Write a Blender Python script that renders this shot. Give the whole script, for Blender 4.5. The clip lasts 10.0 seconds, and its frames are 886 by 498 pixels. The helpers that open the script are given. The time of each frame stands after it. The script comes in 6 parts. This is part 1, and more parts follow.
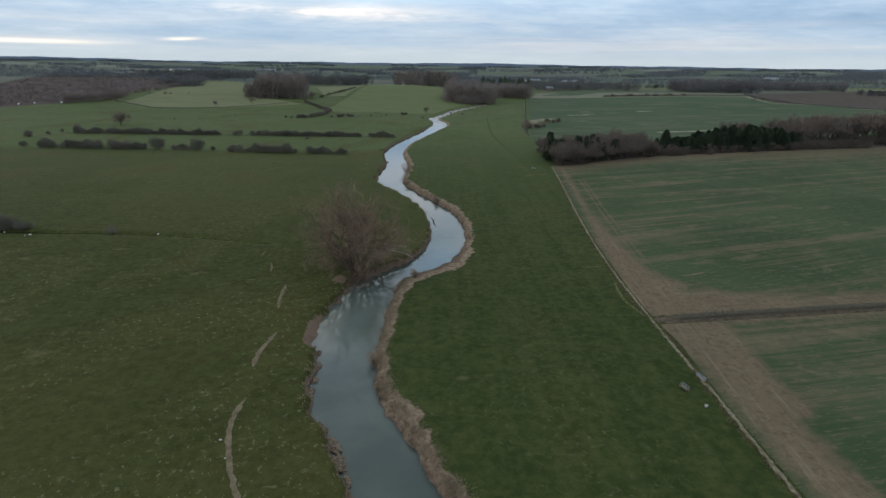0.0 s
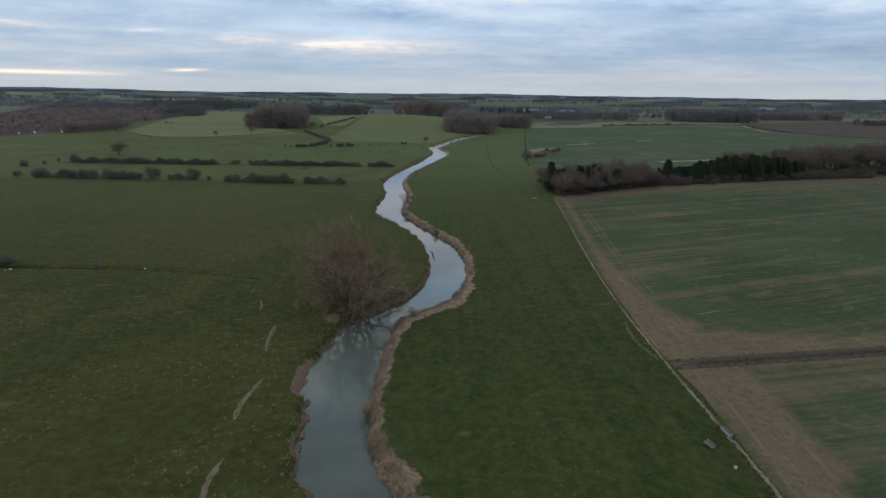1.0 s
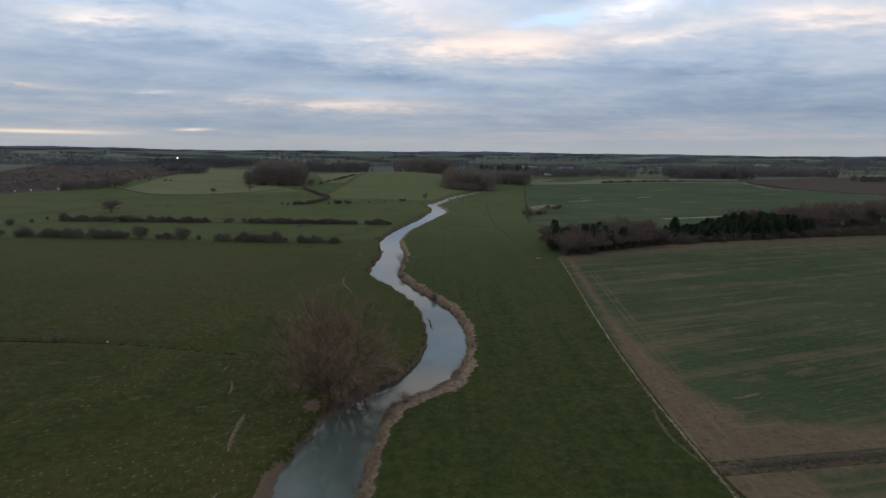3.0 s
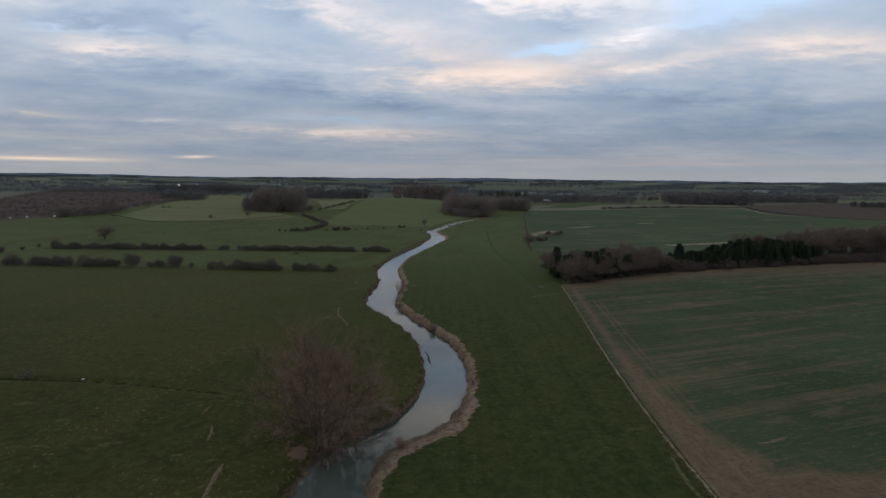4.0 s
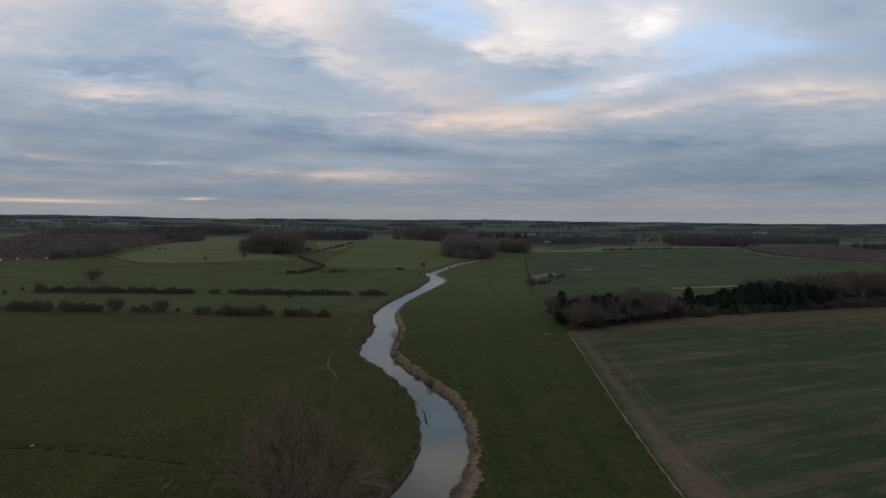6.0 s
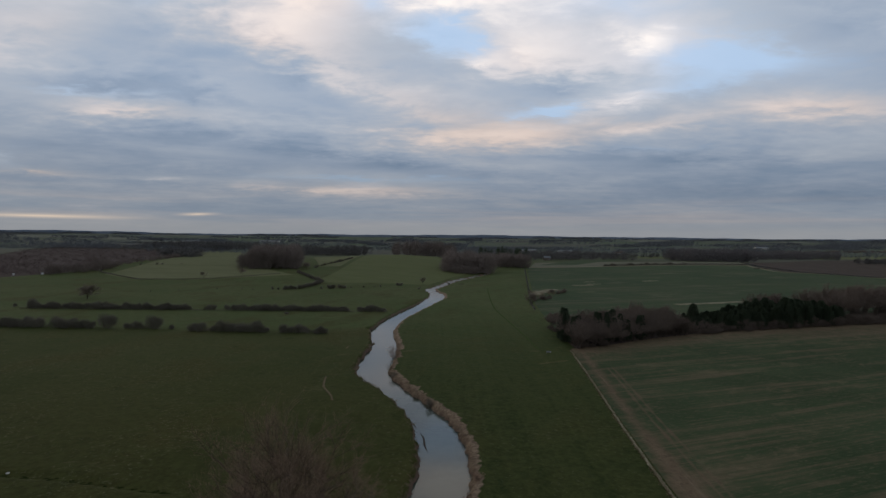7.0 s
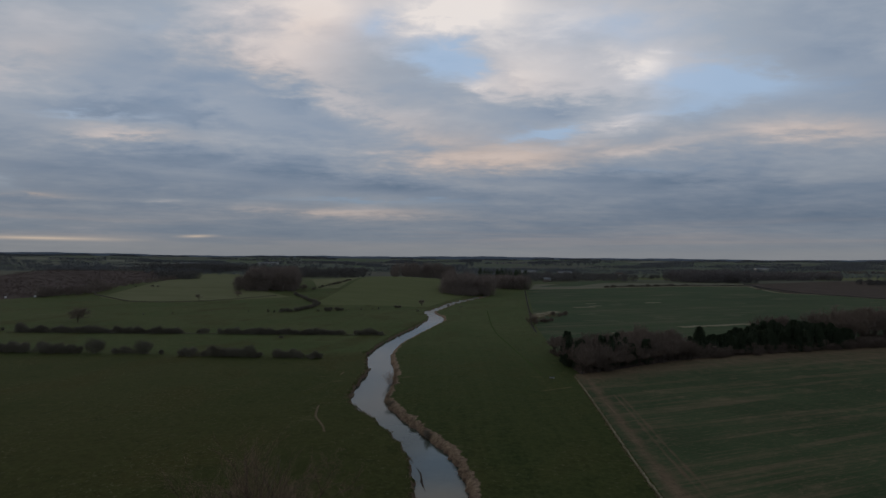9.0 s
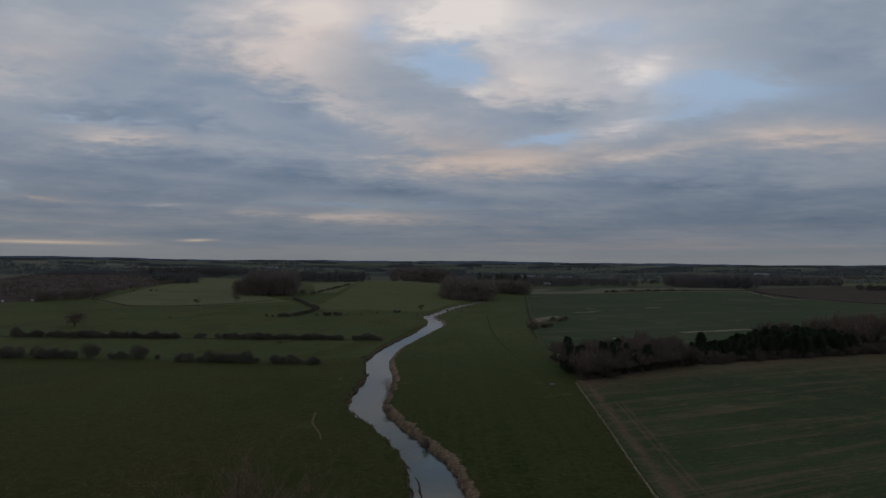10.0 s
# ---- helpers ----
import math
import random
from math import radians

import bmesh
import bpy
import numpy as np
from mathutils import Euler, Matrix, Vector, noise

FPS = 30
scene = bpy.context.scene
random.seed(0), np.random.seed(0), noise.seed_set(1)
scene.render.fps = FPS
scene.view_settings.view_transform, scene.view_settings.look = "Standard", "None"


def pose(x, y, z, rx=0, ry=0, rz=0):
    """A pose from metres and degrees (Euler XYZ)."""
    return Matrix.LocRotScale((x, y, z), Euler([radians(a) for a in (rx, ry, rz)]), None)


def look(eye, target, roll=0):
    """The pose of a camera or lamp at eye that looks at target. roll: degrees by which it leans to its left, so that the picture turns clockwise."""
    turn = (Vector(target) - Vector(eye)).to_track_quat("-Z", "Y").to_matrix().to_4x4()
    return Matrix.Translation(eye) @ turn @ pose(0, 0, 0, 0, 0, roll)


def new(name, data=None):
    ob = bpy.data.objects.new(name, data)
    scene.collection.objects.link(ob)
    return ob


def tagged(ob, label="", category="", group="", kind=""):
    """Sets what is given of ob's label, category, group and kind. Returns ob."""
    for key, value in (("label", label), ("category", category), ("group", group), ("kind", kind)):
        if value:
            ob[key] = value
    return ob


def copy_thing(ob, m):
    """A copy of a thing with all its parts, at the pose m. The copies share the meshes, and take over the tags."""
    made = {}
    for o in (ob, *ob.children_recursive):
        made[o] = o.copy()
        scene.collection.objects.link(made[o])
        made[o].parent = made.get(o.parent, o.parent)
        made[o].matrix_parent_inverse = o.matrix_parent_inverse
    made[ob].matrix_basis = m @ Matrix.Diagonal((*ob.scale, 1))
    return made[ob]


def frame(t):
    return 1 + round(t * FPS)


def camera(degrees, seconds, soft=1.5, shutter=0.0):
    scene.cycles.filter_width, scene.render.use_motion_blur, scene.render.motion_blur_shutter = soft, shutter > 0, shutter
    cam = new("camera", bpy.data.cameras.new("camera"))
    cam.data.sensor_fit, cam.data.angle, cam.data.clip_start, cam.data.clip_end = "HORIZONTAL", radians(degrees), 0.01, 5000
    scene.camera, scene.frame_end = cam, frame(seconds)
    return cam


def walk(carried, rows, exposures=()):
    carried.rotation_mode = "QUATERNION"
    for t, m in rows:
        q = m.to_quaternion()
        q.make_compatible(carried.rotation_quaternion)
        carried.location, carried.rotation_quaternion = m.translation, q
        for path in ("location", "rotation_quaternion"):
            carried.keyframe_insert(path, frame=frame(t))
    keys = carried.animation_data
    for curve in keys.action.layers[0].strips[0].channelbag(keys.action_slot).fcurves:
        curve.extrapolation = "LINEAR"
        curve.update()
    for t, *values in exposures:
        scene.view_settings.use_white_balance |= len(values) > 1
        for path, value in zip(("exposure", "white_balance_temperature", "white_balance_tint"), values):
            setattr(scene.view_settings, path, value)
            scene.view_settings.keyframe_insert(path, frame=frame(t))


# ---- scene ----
cam = camera(79.6, 10.0, soft=1.4)
PATH = [
    (0, (-0.59, -9.115, 36.77), (-0.573, -7.223, 36.123), 0.8),
    (0.5, (-0.625, -6.425, 36.716), (-0.607, -4.517, 36.118), 0.9),
    (1, (-0.558, -3.705, 36.68), (-0.541, -1.782, 36.132), 0.8),
    (1.5, (-0.479, -0.883, 36.633), (-0.463, 1.053, 36.134), 0.8),
    (2, (-0.327, 2.01, 36.613), (-0.312, 3.958, 36.162), 0.7),
    (2.5, (-0.233, 4.828, 36.577), (-0.218, 6.787, 36.178), 0.7),
    (4, (0.103, 13.375, 36.312), (0.118, 15.359, 36.061), 0.6),
    (4.5, (0.22, 16.199, 36.279), (0.234, 18.188, 36.071), 0.6),
    (5, (0.302, 18.678, 36.263), (0.317, 20.671, 36.095), 0.6),
    (5.5, (0.341, 20.82, 36.255), (0.356, 22.816, 36.125), 0.6),
    (7, (0.436, 26.574, 36.166), (0.451, 28.574, 36.127), 0.6),
    (7.5, (0.482, 28.235, 36.162), (0.497, 30.235, 36.149), 0.6),
    (8, (0.5, 29.699, 36.158), (0.516, 31.699, 36.166), 0.6),
    (8.5, (0.557, 30.925, 36.134), (0.574, 32.925, 36.161), 0.6),
    (9, (0.648, 31.956, 36.102), (0.665, 33.956, 36.144), 0.5),
    (9.5, (0.708, 32.862, 36.111), (0.725, 34.861, 36.163), 0.6),
    (10, (0.759, 33.659, 36.117), (0.777, 35.658, 36.176), 0.6),
]
walk(cam, [(t, look(eye, target, roll)) for t, eye, target, roll in PATH],
     exposures=((0, 0.90, 6300, 4), (1, 0.69, 6400, 7), (2.5, 0.39, 6550, 10), (4.5, -0.04, 6650, 11), (5.5, -0.18, 6650, 11), (7.5, -0.36, 6650, 11),
                (9, -0.68, 6600, 11), (10, -0.83, 6600, 11)))

# ---- light ----
SUN_ELEVATION, SUN_AZIMUTH = radians(7), radians(-62)   # low, ahead of the camera on its left

sun = new("sun", bpy.data.lights.new("sun", "SUN"))
sun.data.energy, sun.data.angle, sun.data.color = 0.5, radians(25), (1.0, 0.86, 0.72)
sun_way = Vector((math.sin(SUN_AZIMUTH) * math.cos(SUN_ELEVATION), math.cos(SUN_AZIMUTH) * math.cos(SUN_ELEVATION), math.sin(SUN_ELEVATION)))
sun.matrix_world = look((0, 0, 200), Vector((0, 0, 200)) - sun_way)


class Nodes:
    """Short calls for building a node tree."""

    def __init__(self, tree):
        self.tree = tree
        tree.nodes.clear()

    def add(self, kind, ins=None):
        n = self.tree.nodes.new(kind)
        for k, v in (ins or {}).items():
            self.set(n.inputs[k], v)
        return n

    def set(self, socket, v):
        if isinstance(v, bpy.types.NodeSocket):
            self.tree.links.new(v, socket)
        elif isinstance(v, tuple) and len(v) == 3 and socket.type == "RGBA":
            socket.default_value = (*v, 1)
        else:
            socket.default_value = v

    def math(self, op, a, b=0.0, c=0.0, clamp=False):
        n = self.add("ShaderNodeMath", {0: a, 1: b, 2: c})
        n.operation, n.use_clamp = op, clamp
        return n.outputs[0]

    def ramp(self, v, lo, hi, to0=0.0, to1=1.0):
        n = self.add("ShaderNodeMapRange", {"Value": v, "From Min": lo, "From Max": hi, "To Min": to0, "To Max": to1})
        n.interpolation_type = "SMOOTHSTEP"
        return n.outputs[0]

    def mix(self, f, a, b):
        n = self.add("ShaderNodeMix")
        n.data_type = "RGBA"
        self.set(n.inputs[0], f), self.set(n.inputs[6], a), self.set(n.inputs[7], b)
        return n.outputs[2]

    def noise(self, vec, scale, detail=4.0, rough=0.55, distort=0.0):
        return self.add("ShaderNodeTexNoise", {"Vector": vec, "Scale": scale, "Detail": detail, "Roughness": rough,
                                               "Distortion": distort}).outputs[0]

    def stretch(self, vec, sx, sy, sz=1.0, turn=0.0, move=(0.0, 0.0, 0.0)):
        if turn:
            vec = self.add("ShaderNodeMapping", {"Vector": vec, "Rotation": (0, 0, turn)}).outputs[0]
        return self.add("ShaderNodeMapping", {"Vector": vec, "Location": move, "Scale": (sx, sy, sz)}).outputs[0]


# The cloud deck ahead: bearing and height (as slopes), half width, half height, lean and weight of each soft form.
SWELLS = [
    (-0.269, 0.467, 0.150, 0.080, 0, 0.55), (0.021, 0.493, 0.120, 0.080, 0, 0.58), (-0.299, 0.358, 0.138, 0.058, -0.15, 0.26),
    (-0.062, 0.248, 0.200, 0.069, -0.25, 0.11), (0.071, 0.322, 0.048, 0.017, -0.1, 0.18), (0.162, 0.343, 0.128, 0.053, 0.1, 0.22),
    (0.131, 0.202, 0.200, 0.023, 0.03, 0.12), (0.399, 0.389, 0.064, 0.030, 0, 0.3), (0.356, 0.275, 0.085, 0.015, 0.15, 0.24),
    (0.734, 0.255, 0.202, 0.028, 0.08, 0.26), (0.399, 0.225, 0.117, 0.015, 0.1, 0.16), (-0.593, 0.233, 0.149, 0.023, -0.05, 0.22),
    (-0.768, 0.394, 0.170, 0.064, 0, 0.12), (-0.188, 0.091, 0.202, 0.009, -0.02, 0.24), (-0.759, 0.117, 0.096, 0.007, -0.05, 0.22),
    (-0.505, 0.106, 0.064, 0.005, 0, 0.2), (0.24, 0.46, 0.26, 0.08, 0, 0.26), (0.30, 0.33, 0.22, 0.05, 0.1, 0.16),
]
SHADES = [
    (-0.626, 0.273, 0.159, 0.021, -0.1, -0.16), (-0.254, 0.274, 0.117, 0.026, -0.2, -0.23), (-0.456, 0.243, 0.064, 0.015, 0, -0.15),
    (-0.476, 0.189, 0.319, 0.028, -0.05, -0.15), (-0.093, 0.140, 0.213, 0.019, -0.05, -0.23), (0.442, 0.146, 0.159, 0.030, 0, -0.22),
    (0.185, 0.162, 0.170, 0.013, 0, -0.15), (0.195, 0.280, 0.106, 0.017, 0.05, -0.19), (0.768, 0.395, 0.138, 0.048, 0, -0.18),
    (0.715, 0.470, 0.170, 0.053, 0, -0.11), (-0.565, 0.365, 0.128, 0.074, -0.2, -0.09), (0.690, 0.090, 0.255, 0.015, 0, -0.09),
    (-0.295, 0.154, 0.170, 0.017, -0.05, -0.09), (-0.718, 0.170, 0.191, 0.032, 0, -0.14),
]
GAPS = [
    (-0.010, 0.381, 0.064, 0.038, 0, 0.9), (0.055, 0.352, 0.053, 0.023, 0, 0.6), (0.200, 0.239, 0.090, 0.012, 0.1, 0.75),
    (0.513, 0.358, 0.128, 0.051, 0.1, 0.8), (0.616, 0.332, 0.117, 0.032, 0, 0.6), (0.334, 0.448, 0.202, 0.043, 0.1, 0.4),
    (-0.145, 0.111, 0.181, 0.007, -0.02, 0.7), (-0.823, 0.145, 0.074, 0.028, 0, 0.5), (-0.139, 0.434, 0.064, 0.043, 0.1, 0.45),
    (0.238, 0.252, 0.043, 0.011, 0.2, 0.5), (0.464, 0.292, 0.128, 0.017, 0.1, 0.4), (-0.535, 0.430, 0.096, 0.053, -0.3, 0.2),
    (-0.700, 0.266, 0.117, 0.011, -0.15, 0.35), (0.410, 0.173, 0.128, 0.009, 0, 0.3),
]
GLOWS = [
    (-0.268, 0.434, 0.149, 0.096, 0, 0.5), (0.131, 0.200, 0.202, 0.030, 0.03, 0.7), (0.734, 0.253, 0.213, 0.032, 0.08, 0.75),
    (-0.019, 0.232, 0.202, 0.064, -0.2, 0.55), (-0.187, 0.090, 0.213, 0.011, -0.02, 0.6), (-0.759, 0.116, 0.117, 0.010, -0.05, 0.7),
    (-0.572, 0.231, 0.181, 0.026, -0.05, 0.5), (-0.746, 0.384, 0.213, 0.085, 0, 0.35), (0.162, 0.326, 0.117, 0.053, 0, 0.3),
    (0.239, 0.074, 0.531, 0.015, 0, 0.45), (0.35, 0.225, 0.30, 0.03, 0.06, 0.45), (-0.35, 0.34, 0.22, 0.06, -0.1, 0.4),
]
GLEAMS = [(-0.746, 0.035, 0.159, 0.004, -0.012, 1), (-0.453, 0.041, 0.034, 0.003, 0.03, 0.9)]


def build_world():
    world = bpy.data.worlds.new("sky")
    world.use_nodes = True
    scene.world = world
    n = Nodes(world.node_tree)
    way = n.add("ShaderNodeTexCoord").outputs["Generated"]
    xyz = n.add("ShaderNodeSeparateXYZ", {0: way})
    x, y, z = xyz.outputs[0], xyz.outputs[1], xyz.outputs[2]
    sky = n.add("ShaderNodeTexSky")
    sky.sky_type, sky.sun_disc, sky.sun_elevation, sky.sun_rotation = "NISHITA", False, SUN_ELEVATION, SUN_AZIMUTH
    sky.altitude, sky.air_density, sky.dust_density, sky.ozone_density = 60, 1.2, 1.5, 2.0
    # a flat deck of cloud far overhead: its forms crowd together and flatten towards the horizon
    level = n.math("ADD", n.math("MAXIMUM", z, 0.0), 0.15)
    deck = n.add("ShaderNodeCombineXYZ", {0: n.math("MULTIPLY", n.math("DIVIDE", x, level), 0.85), 1: n.math("DIVIDE", y, level), 2: 0.0}).outputs[0]
    wide = n.noise(n.stretch(deck, 1.0, 1.0, move=(3.1, 1.7, 0)), 0.95, 3, 0.5, 0.4)
    body = n.noise(n.stretch(deck, 1.0, 1.0, move=(7.3, 4.2, 0)), 2.7, 7, 0.55, 0.3)
    fine = n.noise(n.stretch(deck, 1.0, 1.25, move=(1.3, 9.2, 0)), 9.0, 5, 0.56, 0.3)
    ahead = n.math("MAXIMUM", y, 0.04)
    u, v = n.math("DIVIDE", x, ahead), n.math("DIVIDE", z, ahead)
    steep = n.ramp(z, 0.03, 0.35, 0.12, 1.0)
    bend_u = n.math("ADD", n.math("MULTIPLY_ADD", body, 0.22, -0.11), n.math("MULTIPLY_ADD", fine, 0.09, -0.045))
    bend_v = n.math("ADD", n.math("MULTIPLY_ADD", wide, 0.12, -0.06), n.math("MULTIPLY_ADD", fine, 0.07, -0.035))
    bent = n.add("ShaderNodeCombineXYZ", {0: n.math("ADD", u, bend_u), 1: n.math("ADD", v, n.math("MULTIPLY", bend_v, steep)), 2: 0.0}).outputs[0]
    plain = n.add("ShaderNodeCombineXYZ", {0: u, 1: v, 2: 0.0}).outputs[0]

    def forms(rows, where, grow=2.1):
        """Soft swellings, hollows or gaps of the deck, each around one direction."""
        s = 0.0
        for cu, cv, ru, rv, lean, weight in rows:
            m = n.add("ShaderNodeMapping", {"Vector": where, "Location": (cu, cv, 0), "Rotation": (0, 0, math.atan(lean)), "Scale": (ru * grow, rv * grow, 1)})
            m.vector_type = "TEXTURE"
            g = n.add("ShaderNodeTexGradient", {0: m.outputs[0]})
            g.gradient_type = "QUADRATIC_SPHERE"
            s = n.math("MULTIPLY_ADD", g.outputs["Fac"], weight, s)
        return s

    lumps = n.math("ADD", n.math("MULTIPLY_ADD", body, 0.54, -0.27), n.math("ADD", n.math("MULTIPLY_ADD", fine, 0.24, -0.12), n.math("MULTIPLY_ADD", wide, 0.34, -0.17)))
    banks = n.noise(n.stretch(way, 1.7, 1.7, 19.0, move=(0.9, 0.3, 0.2)), 1.0, 5, 0.5, 0.5)   # long thin banks where the deck is seen edge on
    lumps = n.math("ADD", lumps, n.math("MULTIPLY", n.math("MULTIPLY_ADD", banks, 0.9, -0.44), n.ramp(z, 0.30, 0.10)))
    swell, shade = forms(SWELLS, bent), forms(SHADES, bent)
    lit = n.math("ADD", n.math("ADD", n.math("MULTIPLY_ADD", n.ramp(z, 0.12, 0.45), 0.10, 0.40), lumps), n.math("MULTIPLY", n.math("ADD", swell, shade), 1.4), clamp=True)
    ladder = n.add("ShaderNodeValToRGB", {0: lit})
    tones = ((0.0, (0.150, 0.215, 0.310)), (0.28, (0.240, 0.300, 0.390)), (0.52, (0.328, 0.378, 0.448)), (0.76, (0.495, 0.505, 0.545)), (1.0, (0.75, 0.71, 0.69)))
    while len(ladder.color_ramp.elements) < len(tones):
        ladder.color_ramp.elements.new(0.5)
    for e, (at, c) in zip(ladder.color_ramp.elements, tones):
        e.position, e.color = at, (*c, 1)
    glow = n.math("MULTIPLY", n.math("MULTIPLY", forms(GLOWS, bent), n.ramp(lit, 0.25, 0.7)), 1.15, clamp=True)
    colour = n.mix(glow, ladder.outputs[0], n.mix(n.ramp(lit, 0.3, 0.9), (0.33, 0.31, 0.32), (0.66, 0.56, 0.51)))
    # a paler layer low over the horizon, with thin streaks
    streak = n.noise(n.stretch(way, 2.2, 2.2, 60.0, move=(0.4, 0.2, 0.7)), 1.0, 4, 0.5, 0.3)
    low = n.ramp(z, 0.10, 0.01)
    haze = n.mix(n.ramp(streak, 0.36, 0.70), (0.252, 0.310, 0.385), (0.450, 0.415, 0.410))
    haze = n.mix(n.ramp(z, 0.045, 0.012), haze, (0.345, 0.360, 0.378))   # smooth murk just over the horizon
    colour = n.mix(n.math("MULTIPLY", low, 0.75), colour, haze)
    colour = n.mix(n.math("MINIMUM", n.math("MULTIPLY", forms(GLEAMS, plain, 1.8), 1.2), 1.0), colour, (0.78, 0.66, 0.55))
    # gaps through which the clear sky shows, softened by thin veils
    open_sky = n.math("ADD", n.math("MULTIPLY", forms(GAPS, bent), 1.5), n.math("MULTIPLY_ADD", lumps, -1.0, -0.05))
    thick = n.math("SUBTRACT", 1.0, n.math("MULTIPLY", n.ramp(open_sky, -0.02, 1.0, 0.0, 0.80), n.ramp(z, 0.03, 0.11)))
    clear = n.mix(0.80, sky.outputs[0], (3.3, 4.6, 6.5))
    # the sky ahead, towards the low sun, is brighter than the deck overhead and behind
    facing = n.math("MULTIPLY", n.ramp(y, 0.2, 0.85), n.ramp(z, 0.03, 0.28, 0.0, 1.0))
    gap = n.add("ShaderNodeBackground", {"Color": clear, "Strength": n.math("MULTIPLY_ADD", facing, 0.110, 0.085)})
    cloud = n.add("ShaderNodeBackground", {"Color": colour, "Strength": n.math("MULTIPLY_ADD", facing, 0.68, 1.0)})
    both = n.add("ShaderNodeMixShader", {0: thick, 1: gap.outputs[0], 2: cloud.outputs[0]})
    n.add("ShaderNodeOutputWorld", {0: both.outputs[0]})


build_world()


# ---- materials ----
def material(name):
    m = bpy.data.materials.new(name)
    m.use_nodes = True
    n = Nodes(m.node_tree)
    return m, n, n.add("ShaderNodeNewGeometry").outputs["Position"]


def finish(n, colour, rough=0.9, bump=None, depth=0.05, specular=0.2, **more):
    ins = {"Base Color": colour, "Roughness": rough, "Specular IOR Level": specular, **more}
    if bump is not None:
        ins["Normal"] = n.add("ShaderNodeBump", {"Height": bump, "Strength": 0.6, "Distance": depth}).outputs[0]
    n.add("ShaderNodeOutputMaterial", {0: n.add("ShaderNodeBsdfPrincipled", ins).outputs[0]})


def attribute(n, name):
    node = n.add("ShaderNodeAttribute")
    node.attribute_name = name
    return node.outputs["Fac"]


def ground_material():
    m, n, pos = material("pasture")
    bank, side = attribute(n, "bank"), attribute(n, "side")
    broad, mid, fine = n.noise(pos, 0.018, 3), n.noise(pos, 0.22, 5, 0.6), n.noise(pos, 2.2, 5, 0.65)
    lane = n.noise(n.stretch(pos, 0.45, 0.012), 1.0, 3, 0.5, 0.3)
    left = n.mix(n.ramp(broad, 0.38, 0.62), (0.036, 0.042, 0.012), (0.052, 0.053, 0.017))
    right = n.mix(n.ramp(lane, 0.35, 0.7), (0.026, 0.041, 0.012), (0.042, 0.056, 0.018))
    grass = n.mix(side, left, right)
    # further pasture paled: partly its own green, partly painted distance haze
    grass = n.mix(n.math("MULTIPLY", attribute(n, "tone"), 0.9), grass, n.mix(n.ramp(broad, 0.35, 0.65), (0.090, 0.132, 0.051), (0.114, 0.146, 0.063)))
    patchy = n.noise(n.stretch(pos, 1.0, 0.55, 1.0, 0.3), 0.055, 5, 0.6, 0.4)
    grass = n.mix(n.math("MULTIPLY", n.ramp(patchy, 0.48, 0.66, 0.0, 0.65), n.math("MULTIPLY_ADD", side, -0.5, 1.0)), grass, (0.066, 0.060, 0.020))
    grass = n.mix(n.ramp(mid, 0.38, 0.72, 0.0, 0.6), grass, (0.054, 0.066, 0.021))
    grass = n.mix(n.ramp(mid, 0.46, 0.30, 0.0, 0.5), grass, (0.026, 0.040, 0.012))
    grass = n.mix(n.ramp(fine, 0.30, 0.52, 0.55, 0.0), grass, (0.022, 0.034, 0.010))
    clumps = n.math("MULTIPLY", n.math("MAXIMUM", n.ramp(n.noise(n.stretch(pos, 1.0, 0.7, 1.0, -0.5), 1.5, 3, 0.65, 0.3), 0.58, 0.70), n.ramp(n.noise(n.stretch(pos, 1.0, 1.8, 1.0, -0.35), 0.5, 4, 0.65, 0.5), 0.60, 0.72, 0.0, 0.7)), n.ramp(patchy, 0.40, 0.56))
    tufty = n.noise(pos, 0.75, 4, 0.65, 0.2)
    grass = n.mix(n.ramp(tufty, 0.40, 0.66, 0.0, 0.42), grass, (0.072, 0.084, 0.026))
    grass = n.mix(n.ramp(tufty, 0.50, 0.32, 0.0, 0.20), grass, (0.022, 0.034, 0.008))
    grass = n.mix(n.math("MULTIPLY", clumps, n.math("MULTIPLY_ADD", side, -0.40, 0.75)), grass, (0.145, 0.148, 0.080))
    worn = n.math("MULTIPLY", n.ramp(n.noise(n.stretch(pos, 0.5, 1.0), 0.16, 6, 0.7), 0.60, 0.72), 0.55)
    grass = n.mix(worn, grass, (0.125, 0.115, 0.056))
    ragged = n.math("ADD", bank, n.math("MULTIPLY_ADD", n.noise(pos, 0.7, 5, 0.7), 1.5, -0.75))
    matted = n.ramp(n.noise(pos, 1.3, 5, 0.75, 0.6), 0.36, 0.62)
    straw = n.mix(matted, n.mix(fine, (0.085, 0.060, 0.042), (0.17, 0.125, 0.09)), n.mix(fine, (0.17, 0.135, 0.085), (0.33, 0.27, 0.18)))
    reach = n.math("MULTIPLY_ADD", side, n.ramp(n.noise(pos, 0.16, 3, 0.6), 0.30, 0.70, 1.2, 2.4), 0.2)
    grass = n.mix(n.ramp(n.math("SUBTRACT", ragged, reach), 0.25, -0.25), grass, straw)
    soil = n.mix(fine, (0.062, 0.044, 0.033), (0.185, 0.138, 0.105))
    grass = n.mix(n.ramp(ragged, 0.55, 0.05), grass, soil)
    sand = n.ramp(n.math("ADD", attribute(n, "beach"), n.math("MULTIPLY_ADD", n.noise(pos, 0.9, 5, 0.7), 0.9, -0.45)), 0.38, 0.50)
    grass = n.mix(sand, grass, n.mix(fine, (0.115, 0.083, 0.056), (0.185, 0.140, 0.100)))
